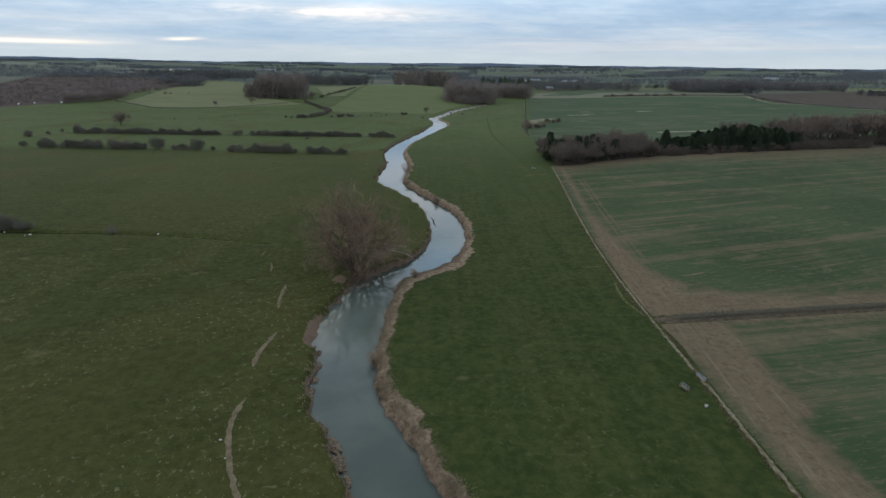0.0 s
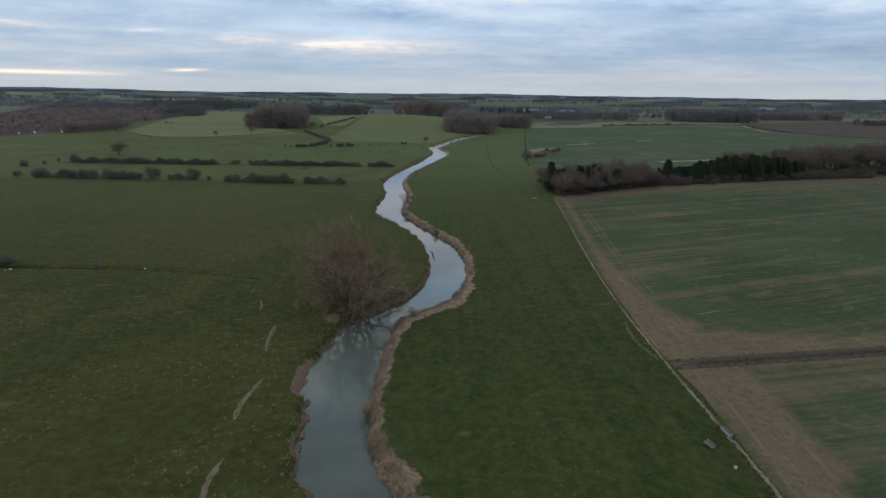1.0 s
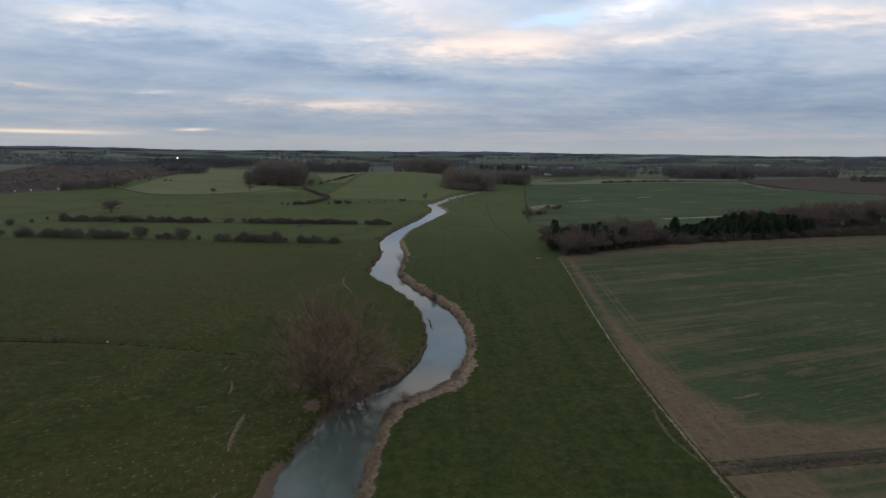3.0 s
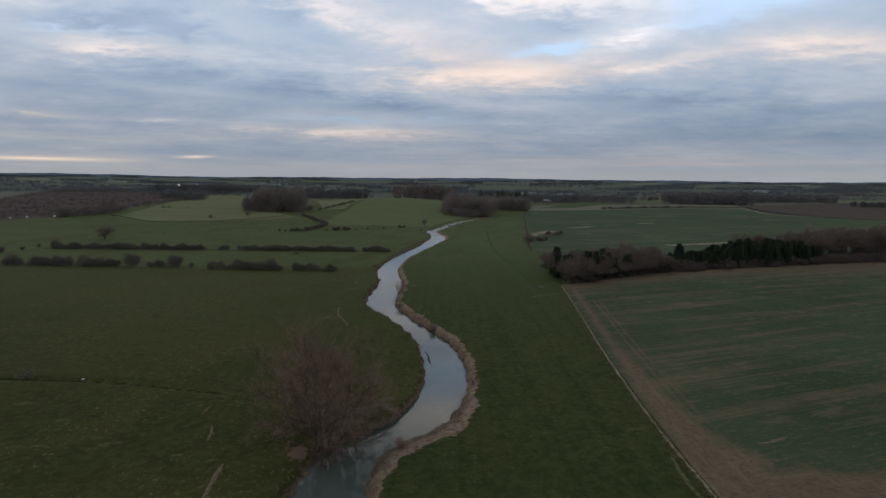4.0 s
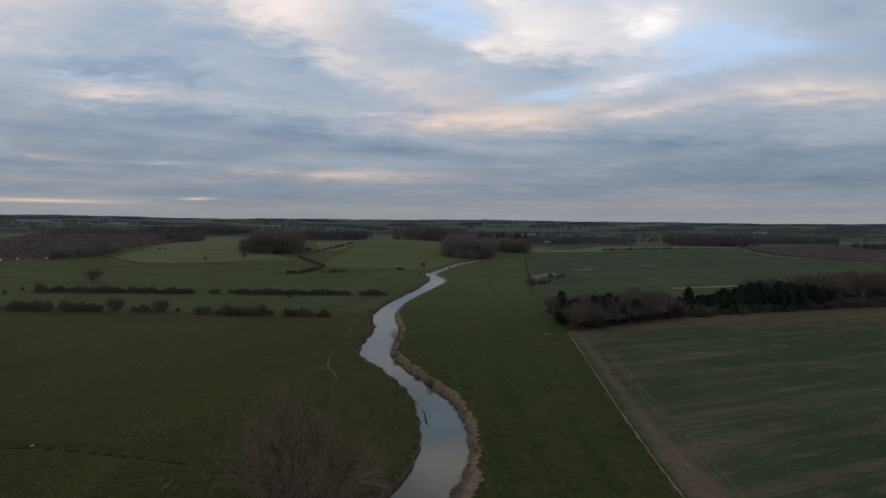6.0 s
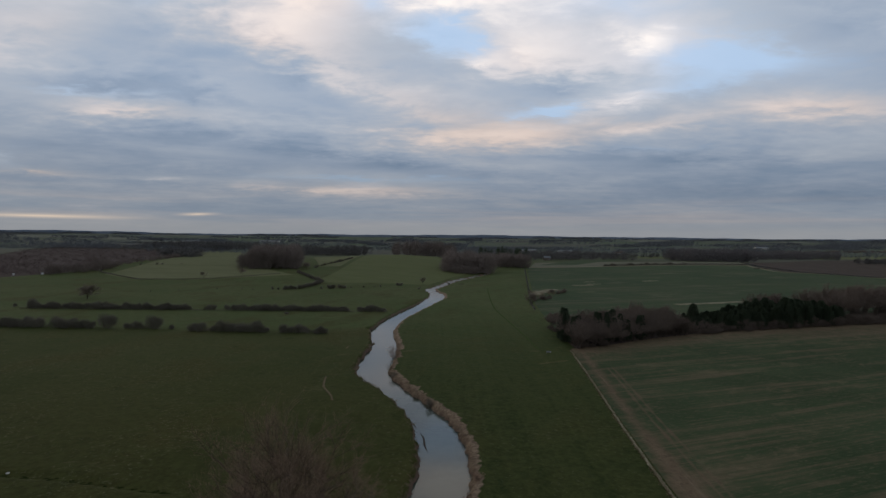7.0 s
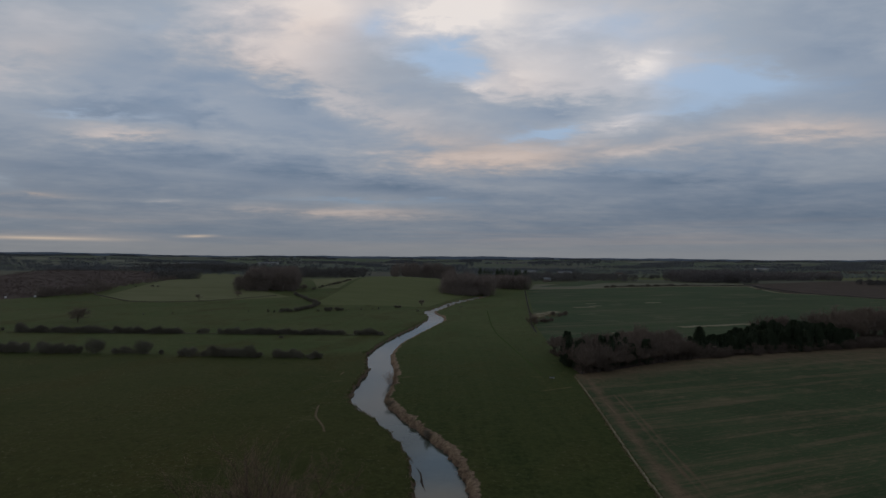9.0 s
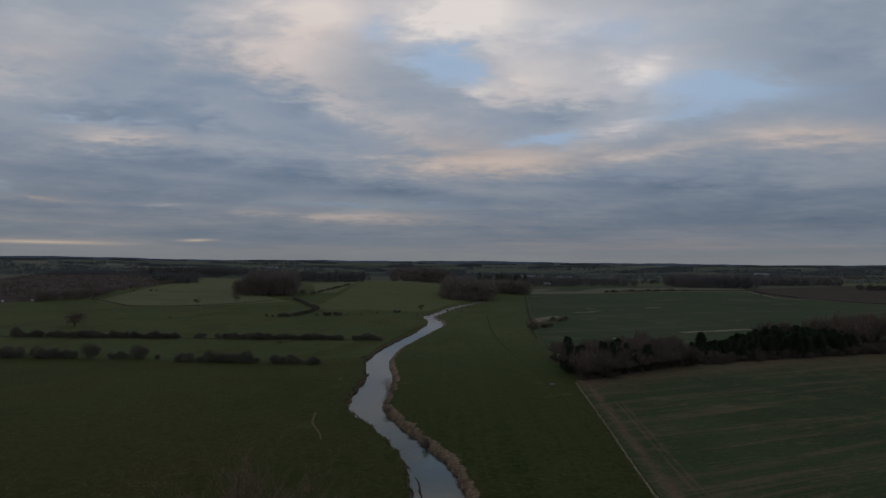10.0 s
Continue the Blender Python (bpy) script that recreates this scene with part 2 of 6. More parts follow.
    grass = n.mix(attribute(n, "far_haze"), grass, n.mix(broad, (0.098, 0.112, 0.080), (0.122, 0.130, 0.098)))   # greyer and paler with distance: haze put into the grass colour
    weathered = n.add("ShaderNodeVectorMath", {0: grass, 1: (1.08, 0.98, 0.98)})   # winter-worn: yellower than fresh grass
    weathered.operation = "MULTIPLY"
    finish(n, weathered.outputs[0], 0.95, n.math("ADD", n.math("MULTIPLY", fine, 0.5), mid), 0.14, 0.04)
    return m


def crop_material(name, green_a, green_b, soil_a, soil_b, turn, amount, grain=1.0, flecks=0.30, spots=0.0):
    """Winter cereal in drilled rows, thin over pale soil in streaks."""
    m, n, pos = material(name)
    bare = attribute(n, "bare")
    if grain != 1.0:
        pos = n.stretch(pos, grain, grain)
    bands = n.noise(n.stretch(pos, 0.009, 0.16, 1.0, turn), 1.0, 4, 0.55, 0.25)
    rows = n.noise(n.stretch(pos, 0.035, 0.95, 1.0, turn), 1.0, 5, 0.66, 0.3)
    lines = n.noise(n.stretch(pos, 0.06, 3.0, 1.0, turn), 1.0, 3, 0.7, 0.2)
    fine, mid = n.noise(pos, 1.6, 5, 0.7), n.noise(pos, 0.12, 5, 0.62)
    green = n.mix(n.ramp(n.noise(pos, 0.035, 4, 0.6), 0.35, 0.65), n.mix(fine, green_a, green_b), n.mix(fine, green_b, (0.066, 0.088, 0.042)))
    soil = n.mix(n.noise(pos, 0.5, 6, 0.7), soil_a, soil_b)
    # thin crop: broad faint bands, and within them broken drill lines
    worn = n.math("ADD", n.math("MULTIPLY", bands, 0.85), n.math("ADD", n.math("MULTIPLY", rows, 0.45), n.math("MULTIPLY", mid, 0.25)))
    worn = n.math("ADD", worn, n.math("MULTIPLY", lines, 0.16))
    patch = n.ramp(worn, 0.87 - amount, 1.14 - amount, 0.0, 0.72)
    broken = n.math("MULTIPLY", n.ramp(rows, 0.50, 0.66), n.ramp(n.noise(pos, 0.06, 4, 0.6), 0.40, 0.66, 0.05, 0.55))
    patch = n.math("MAXIMUM", patch, broken)
    edge = n.math("ADD", bare, n.math("MULTIPLY_ADD", n.noise(pos, 0.24, 6, 0.7, 0.4), 5.4, -2.7))
    colour = n.mix(patch, green, soil)
    speck = n.noise(n.stretch(pos, 0.40, 1.5, 1.0, turn), 1.1, 4, 0.75, 0.3)
    colour = n.mix(n.ramp(speck, 0.52, 0.64, 0.0, flecks), colour, soil_b)
    if spots:
        colour = n.mix(n.ramp(n.noise(n.stretch(pos, 0.8, 1.4, 1.0, turn), 0.10, 6, 0.68, 0.4), 0.56, 0.66, 0.0, spots), colour, soil_b)
    ridged = n.mix(n.ramp(n.noise(pos, 0.16, 5, 0.65, 0.5), 0.36, 0.66), n.mix(n.math("MULTIPLY", lines, 0.6), soil, soil_a), n.mix(fine, soil_a, soil_b))
    ridged = n.mix(n.ramp(n.noise(pos, 0.9, 5, 0.7, 0.3), 0.52, 0.34, 0.0, 0.55), ridged, (0.074, 0.054, 0.036))
    across = attribute(n, "headland")
    driven = n.math("ADD", n.math("MULTIPLY", n.noise(n.stretch(pos, 1.5, 0.07, 1.0, radians(4)), 1.0, 4, 0.6, 0.3), n.math("SUBTRACT", 1.0, across)),
                    n.math("MULTIPLY", n.noise(n.stretch(pos, 0.06, 1.3, 1.0, radians(-8.3)), 1.0, 4, 0.6, 0.3), across))
    ridged = n.mix(n.ramp(driven, 0.54, 0.72, 0.0, 0.45), ridged, n.mix(fine, soil_b, (0.25, 0.195, 0.135)))
    ridged = n.mix(n.ramp(driven, 0.44, 0.30, 0.0, 0.4), ridged, n.mix(0.5, soil_a, green_a))
    colour = n.mix(n.ramp(edge, -1.8, 1.5), colour, ridged)
    colour = n.mix(n.ramp(fine, 0.28, 0.5, 0.35, 0.0), colour, soil_a)
    finish(n, colour, 0.95, n.math("ADD", fine, lines), 0.12, 0.04)
    return m


def plain_field_material(name, a, b, scale=0.05, turn=0.0, random_by=0.0):
    m, n, pos = material(name)
    tone = n.noise(n.stretch(pos, 1.0, 3.5, 1.0, turn), scale, 6, 0.65)
    colour = n.mix(n.ramp(tone, 0.3, 0.7), a, b)
    if random_by:
        pick = n.add("ShaderNodeObjectInfo").outputs["Random"]
        hue = n.add("ShaderNodeValToRGB", {0: pick})
        hue.color_ramp.interpolation = "CONSTANT"
        # field colours desaturated and lightened, distance haze included
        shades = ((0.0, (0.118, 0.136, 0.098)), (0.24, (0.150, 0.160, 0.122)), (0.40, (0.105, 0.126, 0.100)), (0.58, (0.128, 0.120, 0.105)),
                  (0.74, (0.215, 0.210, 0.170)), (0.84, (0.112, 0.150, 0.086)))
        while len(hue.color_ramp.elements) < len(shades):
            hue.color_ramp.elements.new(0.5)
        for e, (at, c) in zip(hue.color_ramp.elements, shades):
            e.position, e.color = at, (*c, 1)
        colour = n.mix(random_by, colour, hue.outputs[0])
        colour = n.mix(n.ramp(tone, 0.3, 0.7, 0.0, 0.25), colour, b)
    finish(n, colour, 0.95, n.noise(pos, 1.5, 4, 0.7), 0.15, 0.04)
    return m


def twig_material(name, a, b, spread=0.5):
    """Bark and twigs; each twig and each plant differs a little."""
    m, n, pos = material(name)
    island = n.add("ShaderNodeNewGeometry").outputs["Random Per Island"]
    plant = n.add("ShaderNodeObjectInfo").outputs["Random"]
    pick = n.math("ADD", n.math("MULTIPLY", island, 1 - spread), n.math("MULTIPLY", plant, spread))
    colour = n.mix(n.math("MULTIPLY_ADD", n.noise(pos, 3.0, 4), 0.6, n.math("MULTIPLY_ADD", pick, 0.8, -0.2), clamp=True), a, b)
    finish(n, colour, 0.9, None, 0.0, 0.15)
    return m


def water_material():
    m, n, pos = material("river_water")
    depth = n.noise(pos, 0.09, 4, 0.6)
    colour = n.mix(n.ramp(depth, 0.35, 0.65), (0.048, 0.058, 0.045), (0.076, 0.086, 0.066))
    ripple = n.math("ADD", n.noise(pos, 0.8, 4, 0.6), n.math("MULTIPLY", n.noise(pos, 3.0, 3, 0.6), 0.25))
    colour = n.mix(attribute(n, "shoal"), colour, (0.150, 0.125, 0.098))
    colour = n.mix(n.math("MULTIPLY", attribute(n, "silt"), n.ramp(depth, 0.25, 0.6, 0.6, 1.0)), colour, (0.118, 0.140, 0.118))
    riffle = attribute(n, "riffle")
    finish(n, colour, n.math("MULTIPLY_ADD", riffle, 0.30, 0.06), ripple, 0.012, 0.5, IOR=1.33)
    return m


def speckled(name, a, b, scale=4.0, rough=0.85, specular=0.2, metal=0.0):
    m, n, pos = material(name)
    finish(n, n.mix(n.ramp(n.noise(pos, scale, 6, 0.7), 0.3, 0.7), a, b), rough, n.noise(pos, scale * 3, 4), 0.02, specular, Metallic=metal)
    return m


M_PASTURE = ground_material()
M_WHEAT = crop_material("winter_wheat", (0.032, 0.052, 0.023), (0.051, 0.073, 0.033), (0.108, 0.076, 0.047), (0.228, 0.166, 0.104), radians(-19.6), 0.070, 1.0, 0.26, 0.25)
M_WHEAT_LOW = crop_material("winter_wheat_lower", (0.032, 0.052, 0.023), (0.051, 0.073, 0.033), (0.104, 0.075, 0.046), (0.228, 0.168, 0.104), radians(-10.5), 0.075, 1.0, 0.26, 0.25)
M_WHEAT_FAR = crop_material("winter_crop", (0.042, 0.066, 0.032), (0.062, 0.089, 0.044), (0.090, 0.074, 0.046), (0.225, 0.180, 0.120), radians(-20), 0.0, 0.30, 0.08, 0.25)
M_DRY = plain_field_material("dry_stubble", (0.118, 0.118, 0.078), (0.185, 0.172, 0.120), 0.03, 0.2)
M_LITTER = plain_field_material("coppice_litter", (0.070, 0.051, 0.044), (0.096, 0.072, 0.062), 0.05)
M_PLOUGH = plain_field_material("ploughed_soil", (0.056, 0.042, 0.032), (0.108, 0.082, 0.064), 0.05)
M_MEADOW = plain_field_material("bright_meadow", (0.108, 0.122, 0.048), (0.130, 0.139, 0.060), 0.02, 0.6)
M_STUBBLE = plain_field_material("pale_pasture", (0.125, 0.134, 0.062), (0.165, 0.163, 0.082), 0.02, 0.3)
M_FIELDS = plain_field_material("patchwork", (0.05, 0.07, 0.03), (0.10, 0.10, 0.055), 0.012, 0.4, 0.75)
M_WATER = water_material()
M_BARK = twig_material("bark", (0.060, 0.048, 0.038), (0.135, 0.112, 0.090))
M_PALE_BARK = twig_material("pale_bark", (0.20, 0.165, 0.13), (0.34, 0.29, 0.235))
M_TWIG = twig_material("brown_twigs", (0.150, 0.120, 0.092), (0.310, 0.250, 0.196))
M_THICKET = twig_material("thicket_twigs", (0.102, 0.078, 0.062), (0.205, 0.160, 0.128))
M_COPSE_TWIG = twig_material("copse_twigs", (0.120, 0.092, 0.074), (0.250, 0.194, 0.156))
M_BLEACHED = twig_material("bleached_grass", (0.095, 0.098, 0.046), (0.190, 0.180, 0.098))
M_WILLOW = twig_material("willow_twigs", (0.205, 0.132, 0.088), (0.385, 0.262, 0.178))
M_WILLOW_BARK = twig_material("willow_bark", (0.066, 0.047, 0.036), (0.160, 0.118, 0.088))
M_VERGE = speckled("dead_grass", (0.13, 0.115, 0.062), (0.33, 0.28, 0.185), 1.5)
M_VERGE_DARK = speckled("leaf_litter", (0.060, 0.046, 0.032), (0.135, 0.102, 0.068), 1.2, 1.0, 0.05)
M_HAWTHORN = twig_material("hawthorn_twigs", (0.104, 0.094, 0.072), (0.220, 0.196, 0.152))
M_CONIFER = twig_material("conifer_needles", (0.030, 0.042, 0.024), (0.072, 0.090, 0.052))
M_STRAW = twig_material("dead_reed", (0.132, 0.095, 0.056), (0.290, 0.222, 0.136))
M_DITCH = speckled("ditch_rushes", (0.016, 0.022, 0.007), (0.030, 0.036, 0.012), 0.9, 1.0, 0.0)
M_FADED = speckled("faded_grass", (0.060, 0.062, 0.022), (0.145, 0.128, 0.066), 1.4, 1.0, 0.0)
M_DIRT = speckled("bare_earth_path", (0.112, 0.086, 0.052), (0.205, 0.160, 0.102), 1.2, 1.0, 0.0)
M_RUSH = twig_material("rush_tussock", (0.062, 0.066, 0.028), (0.115, 0.110, 0.054))
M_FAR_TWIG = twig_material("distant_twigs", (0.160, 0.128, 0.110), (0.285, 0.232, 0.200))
# bluish grey of distance haze mixed into the farthest twigs' colour
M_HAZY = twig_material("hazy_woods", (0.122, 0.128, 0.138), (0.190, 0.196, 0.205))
M_COPPICE = twig_material("coppice_twigs", (0.088, 0.064, 0.055), (0.118, 0.088, 0.076))
# these two twig colours are greyed and paled to imitate distance haze
M_HAZED_TWIG = twig_material("hazed_twigs", (0.150, 0.136, 0.132), (0.235, 0.212, 0.205))
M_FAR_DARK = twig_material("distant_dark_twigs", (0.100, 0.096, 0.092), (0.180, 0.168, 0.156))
M_WET_GRASS = speckled("flattened_grass", (0.056, 0.079, 0.028), (0.074, 0.098, 0.037), 0.8, 1.0, 0.0)
M_MUD = speckled("wet_mud", (0.040, 0.031, 0.023), (0.085, 0.066, 0.050), 3.0, 0.9, 0.05)
M_REED_BASE = twig_material("brown_reed", (0.10, 0.070, 0.050), (0.24, 0.175, 0.125))
M_CLOD = speckled("slumped_turf", (0.080, 0.060, 0.040), (0.210, 0.160, 0.110), 2.5, 1.0, 0.05)
M_BRICK = speckled("red_brick_wall", (0.20, 0.11, 0.08), (0.30, 0.18, 0.13))
M_ROOF = speckled("roof_tile", (0.085, 0.055, 0.045), (0.14, 0.095, 0.075))
M_SLATE = speckled("grey_roof_sheet", (0.16, 0.165, 0.17), (0.26, 0.265, 0.27))
M_WALL = speckled("rendered_wall", (0.42, 0.39, 0.34), (0.60, 0.57, 0.52))
M_WHITE = speckled("white_paint", (0.72, 0.72, 0.70), (0.82, 0.82, 0.80), 6.0, 0.4, 0.5)
M_DARK = speckled("dark_glass", (0.015, 0.017, 0.02), (0.03, 0.032, 0.036), 2.0, 0.15, 0.5)
M_TYRE = speckled("tyre_rubber", (0.015, 0.015, 0.015), (0.03, 0.03, 0.03))
M_GALVANISED = speckled("galvanised_steel", (0.28, 0.28, 0.275), (0.42, 0.415, 0.40), 8.0, 0.65, 0.3, 0.2)
M_TIMBER = speckled("weathered_timber", (0.14, 0.115, 0.09), (0.26, 0.22, 0.175), 6.0)
# the ridge's haze is painted: a blue-grey base colour
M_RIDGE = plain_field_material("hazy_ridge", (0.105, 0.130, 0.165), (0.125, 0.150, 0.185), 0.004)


def lamp_material():
    m, n, pos = material("floodlight")
    n.add("ShaderNodeOutputMaterial", {0: n.add("ShaderNodeEmission", {"Color": (1.0, 0.93, 0.8), "Strength": 60.0}).outputs[0]})
    return m


M_LAMP = lamp_material()


# ---- building helpers ----
def mesh_of(name, verts, faces, mat, smooth=False):
    me = bpy.data.meshes.new(name)
    me.from_pydata([tuple(v) for v in verts], [], faces)
    me.materials.append(mat)
    if smooth:
        me.polygons.foreach_set("use_smooth", [True] * len(me.polygons))
    me.update()
    return me


def thing(name, at=(0, 0, 0), turn=0.0, size=1.0, **tags):
    ob = new(name)
    ob.matrix_basis = Matrix.LocRotScale(Vector(at), Euler((0, 0, turn)), Vector((size, size, size)))
    return tagged(ob, **tags)


def part(name, data, parent, label=""):
    """Links a mesh as one part of a thing."""
    ob = new(name, data)
    ob.parent = parent
    return tagged(ob, label) if label else ob


def boxed(name, size, at, mat, bevel=0.02):
    bm = bmesh.new()
    bmesh.ops.create_cube(bm, size=1.0)
    for v in bm.verts:
        v.co = Vector((v.co.x * size[0] + at[0], v.co.y * size[1] + at[1], v.co.z * size[2] + at[2]))
    if bevel:
        bmesh.ops.bevel(bm, geom=bm.edges[:], offset=bevel, segments=2, affect="EDGES")
    me = bpy.data.meshes.new(name)
    bm.to_mesh(me), bm.free()
    me.materials.append(mat)
    return me


def smoothstep(a, b, v):
    k = np.clip((v - a) / (b - a), 0, 1)
    return k * k * (3 - 2 * k)


def rough(x, y, seed=0.0):
    """A cheap smooth wobble between about -1 and 1, with a wavelength near 6."""
    return (np.sin(x * 1.1 + 1.3 * np.sin(y * 0.7 + seed) + seed) + np.sin(y * 1.23 + 1.7 * np.sin(x * 0.63 - seed) + 2.1 * seed)
            + 0.6 * np.sin(x * 2.3 - y * 1.9 + 3 * seed) + 0.5 * np.sin(y * 3.1 + x * 1.7 + seed)) / 3.1


# ---- the lie of the land ----
# The river's middle line, x, y and half its width, from behind the camera to where it leaves behind the wood.
RIVER = [(30, -160, 4.0), (15, -50, 4.0), (3.0, 12, 4.0), (-4.3, 30, 3.9), (-7.9, 38, 3.7), (-11.8, 45.5, 4.0), (-12.9, 54, 3.7),
         (-13.8, 63, 4.6), (-12.2, 80, 4.1), (-7.9, 86.6, 3.2), (-2.6, 93.3, 4.0), (0.7, 103, 3.9), (1.5, 115, 4.0),
         (-0.4, 130, 3.9), (-4.8, 143, 3.2), (-10.8, 156, 3.3), (-17.4, 171, 4.4), (-17.9, 191, 5.0), (-18.2, 210, 4.3), (-21.6, 235, 4.2),
         (-20.4, 262, 4.2), (-16.0, 287, 4.5), (-9.0, 318, 4.6), (-2.0, 352, 5.0), (-0.6, 371, 4.6), (-3.4, 390, 3.4), (-5.6, 406, 3.2),
         (-1.0, 424, 2.7), (5.0, 448, 2.8), (11, 477, 3.2), (22, 508, 3.2), (50, 580, 3.0)]


def spline(points, step=0.7):
    p = np.array(points, float)
    out = []
    for i in range(len(p) - 1):
        a, b = p[max(i - 1, 0)], p[min(i + 2, len(p) - 1)]
        m = max(2, int(np.hypot(*(p[i + 1] - p[i])[:2]) / step))
        t = np.linspace(0, 1, m, endpoint=False)[:, None]
        q, r = p[i], p[i + 1]
        out.append(0.5 * (2 * q + (r - a) * t + (2 * a - 5 * q + 4 * r - b) * t ** 2 + (3 * q - a - 3 * r + b) * t ** 3))
    return np.vstack(out + [p[-1:]])


RIVER_LINE = spline(RIVER)
_step = np.gradient(RIVER_LINE[:, :2], axis=0)
RIVER_ACROSS = np.stack([_step[:, 1], -_step[:, 0]], 1) / np.hypot(_step[:, 0], _step[:, 1])[:, None]   # to the right, going up the river


def river_at(x, y):
    """How far each point lies outside the water's edge (negative: in the water), and 1 on the right bank, 0 on the left."""
    x, y = np.asarray(x, float).ravel(), np.asarray(y, float).ravel()
    away, right = np.full(x.shape, 60.0), (x > np.interp(y, RIVER_LINE[:, 1], RIVER_LINE[:, 0])).astype(float)
    near = np.nonzero(np.abs(x - np.interp(y, RIVER_LINE[:, 1], RIVER_LINE[:, 0])) < 50)[0]
    near = near[(y[near] > -170) & (y[near] < 600)]
    for k in range(0, len(near), 4000):
        i = near[k:k + 4000]
        d2 = (x[i, None] - RIVER_LINE[None, :, 0]) ** 2 + (y[i, None] - RIVER_LINE[None, :, 1]) ** 2
        j = d2.argmin(1)
        across = (x[i] - RIVER_LINE[j, 0]) * RIVER_ACROSS[j, 0] + (y[i] - RIVER_LINE[j, 1]) * RIVER_ACROSS[j, 1]
        away[i] = np.sqrt(d2[np.arange(len(i)), j]) - RIVER_LINE[j, 2]
        right[i] = smoothstep(-1.0, 1.0, across)
    return away, right


def beach_at(x, y):
    """The two trodden drinking places on the left bank."""
    b = np.exp(-((x + 18.9) / 1.25) ** 2 - ((y - 62.5) / 5.6) ** 2)
    return b + 0.7 * np.exp(-((x + 18.6) / 1.6) ** 2 - ((y - 81.0) / 3.2) ** 2)


def land(x, y):
    """The height of the ground, without the river's bed."""
    x, y = np.asarray(x, float), np.asarray(y, float)
    r = np.hypot(x, y)
    z = 11.0 * np.exp(-((x + 60) / 105) ** 2 - ((y - 760) / 190) ** 2)
    z = z + 6.0 * np.exp(-((x + 300) / 170) ** 2 - ((y - 700) / 230) ** 2)
    z = z + 4.5 * np.exp(-((x - 330) / 200) ** 2 - ((y - 700) / 200) ** 2)
    z = z + 7.0 * np.exp(-((x + 680) / 230) ** 2 - ((y - 980) / 260) ** 2)
    beside = np.abs(x - np.interp(y, [352, 371, 390, 406, 424, 448, 477, 508, 545, 580, 620], [-2, -1, -3, -6, -1, 5, 11, 22, 36, 50, 60]))
    z = z * np.where(y < 640, smoothstep(6, 60, beside), 1.0) if np.ndim(z) else z * (float(smoothstep(6, 60, beside)) if y < 640 else 1.0)
    far = smoothstep(700, 1600, r) * 8 + smoothstep(1400, 4700, r) * 37
    roll = np.sin(x / 330 + 1.0) * np.sin(y / 410 + 0.4) + 0.7 * np.sin(x / 190 + y / 530) + 0.5 * np.sin(x / 800 - 0.8)
    return z + far + roll * 4.0 * smoothstep(750, 1900, r) * smoothstep(5200, 3200, r)


def bank_drop(y):
    """The banks are lower far up the river."""
    return 1 - 0.62 * smoothstep(310, 430, y)


def ground_height(x, y):
    shape = np.shape(x)
    x, y = np.asarray(x, float).ravel(), np.asarray(y, float).ravel()
    away, right = river_at(x, y)
    beach = beach_at(x, y)
    away = away - 4.5 * np.exp(-((x + 27.0) / 2.6) ** 2 - ((y - 240.5) / 2.4) ** 2)   # a small inlet
    edge = away + 0.6 * rough(x * 0.8, y * 0.8, 1.0) + 0.32 * rough(x * 2.6, y * 2.6, 2.0)
    width = 0.5 + 0.9 * right + 2.6 * beach
    bed = smoothstep(-0.45, 1.0, edge / width)
    flat = 0.10 * rough(x * 0.25, y * 0.25, 4.0) * smoothstep(0, 6, away) * smoothstep(31, 24, x) * smoothstep(-80, -50, x)
    ditch = -0.55 * np.exp(-((y - 107.5 + 0.0035 * (x + 80) ** 2 * (x > -80)) / 0.9) ** 2) * smoothstep(-32, -44, x) * smoothstep(-190, -150, x)
    z = land(x, y) + flat + ditch - 2.0 * (1 - bed) * bank_drop(y)
    return z.reshape(shape), edge.reshape(shape), right.reshape(shape), beach.reshape(shape)


def steps(fine0, fine1, step, out0, out1, grow=1.13):
    """Grid lines: close together between fine0 and fine1, ever wider outside."""
    mid = list(np.arange(fine0, fine1 + step / 2, step))
    up, d = [mid[-1]], step
    while up[-1] < out1:
        d = min(d * grow, 90)
        up.append(up[-1] + d)
    down, d = [mid[0]], step
    while down[-1] > out0:
        d = min(d * grow, 90)
        down.append(down[-1] - d)
    return np.array(down[:0:-1] + mid + up[1:])


def add_values(me, name, values):
    me.attributes.new(name, "FLOAT", "POINT").data.foreach_set("value", np.asarray(values, np.float32).ravel())


def grid_mesh(name, X, Y, Z, mat, values):
    ny, nx = X.shape
    idx = np.arange(nx * ny).reshape(ny, nx)
    quads = np.stack([idx[:-1, :-1], idx[:-1, 1:], idx[1:, 1:], idx[1:, :-1]], -1).reshape(-1, 4)
    me = bpy.data.meshes.new(name)
    me.vertices.add(nx * ny)
    me.vertices.foreach_set("co", np.stack([X, Y, Z], -1).astype(np.float32).ravel())
    me.loops.add(quads.size)
    me.loops.foreach_set("vertex_index", quads.ravel().astype(np.int32))
    me.polygons.add(len(quads))
    me.polygons.foreach_set("loop_start", np.arange(0, quads.size, 4, dtype=np.int32))
    me.update(calc_edges=True)
    me.polygons.foreach_set("use_smooth", [True] * len(me.polygons))
    for k, v in values.items():
        add_values(me, k, v)
    me.materials.append(mat)
    me.validate()
    return me


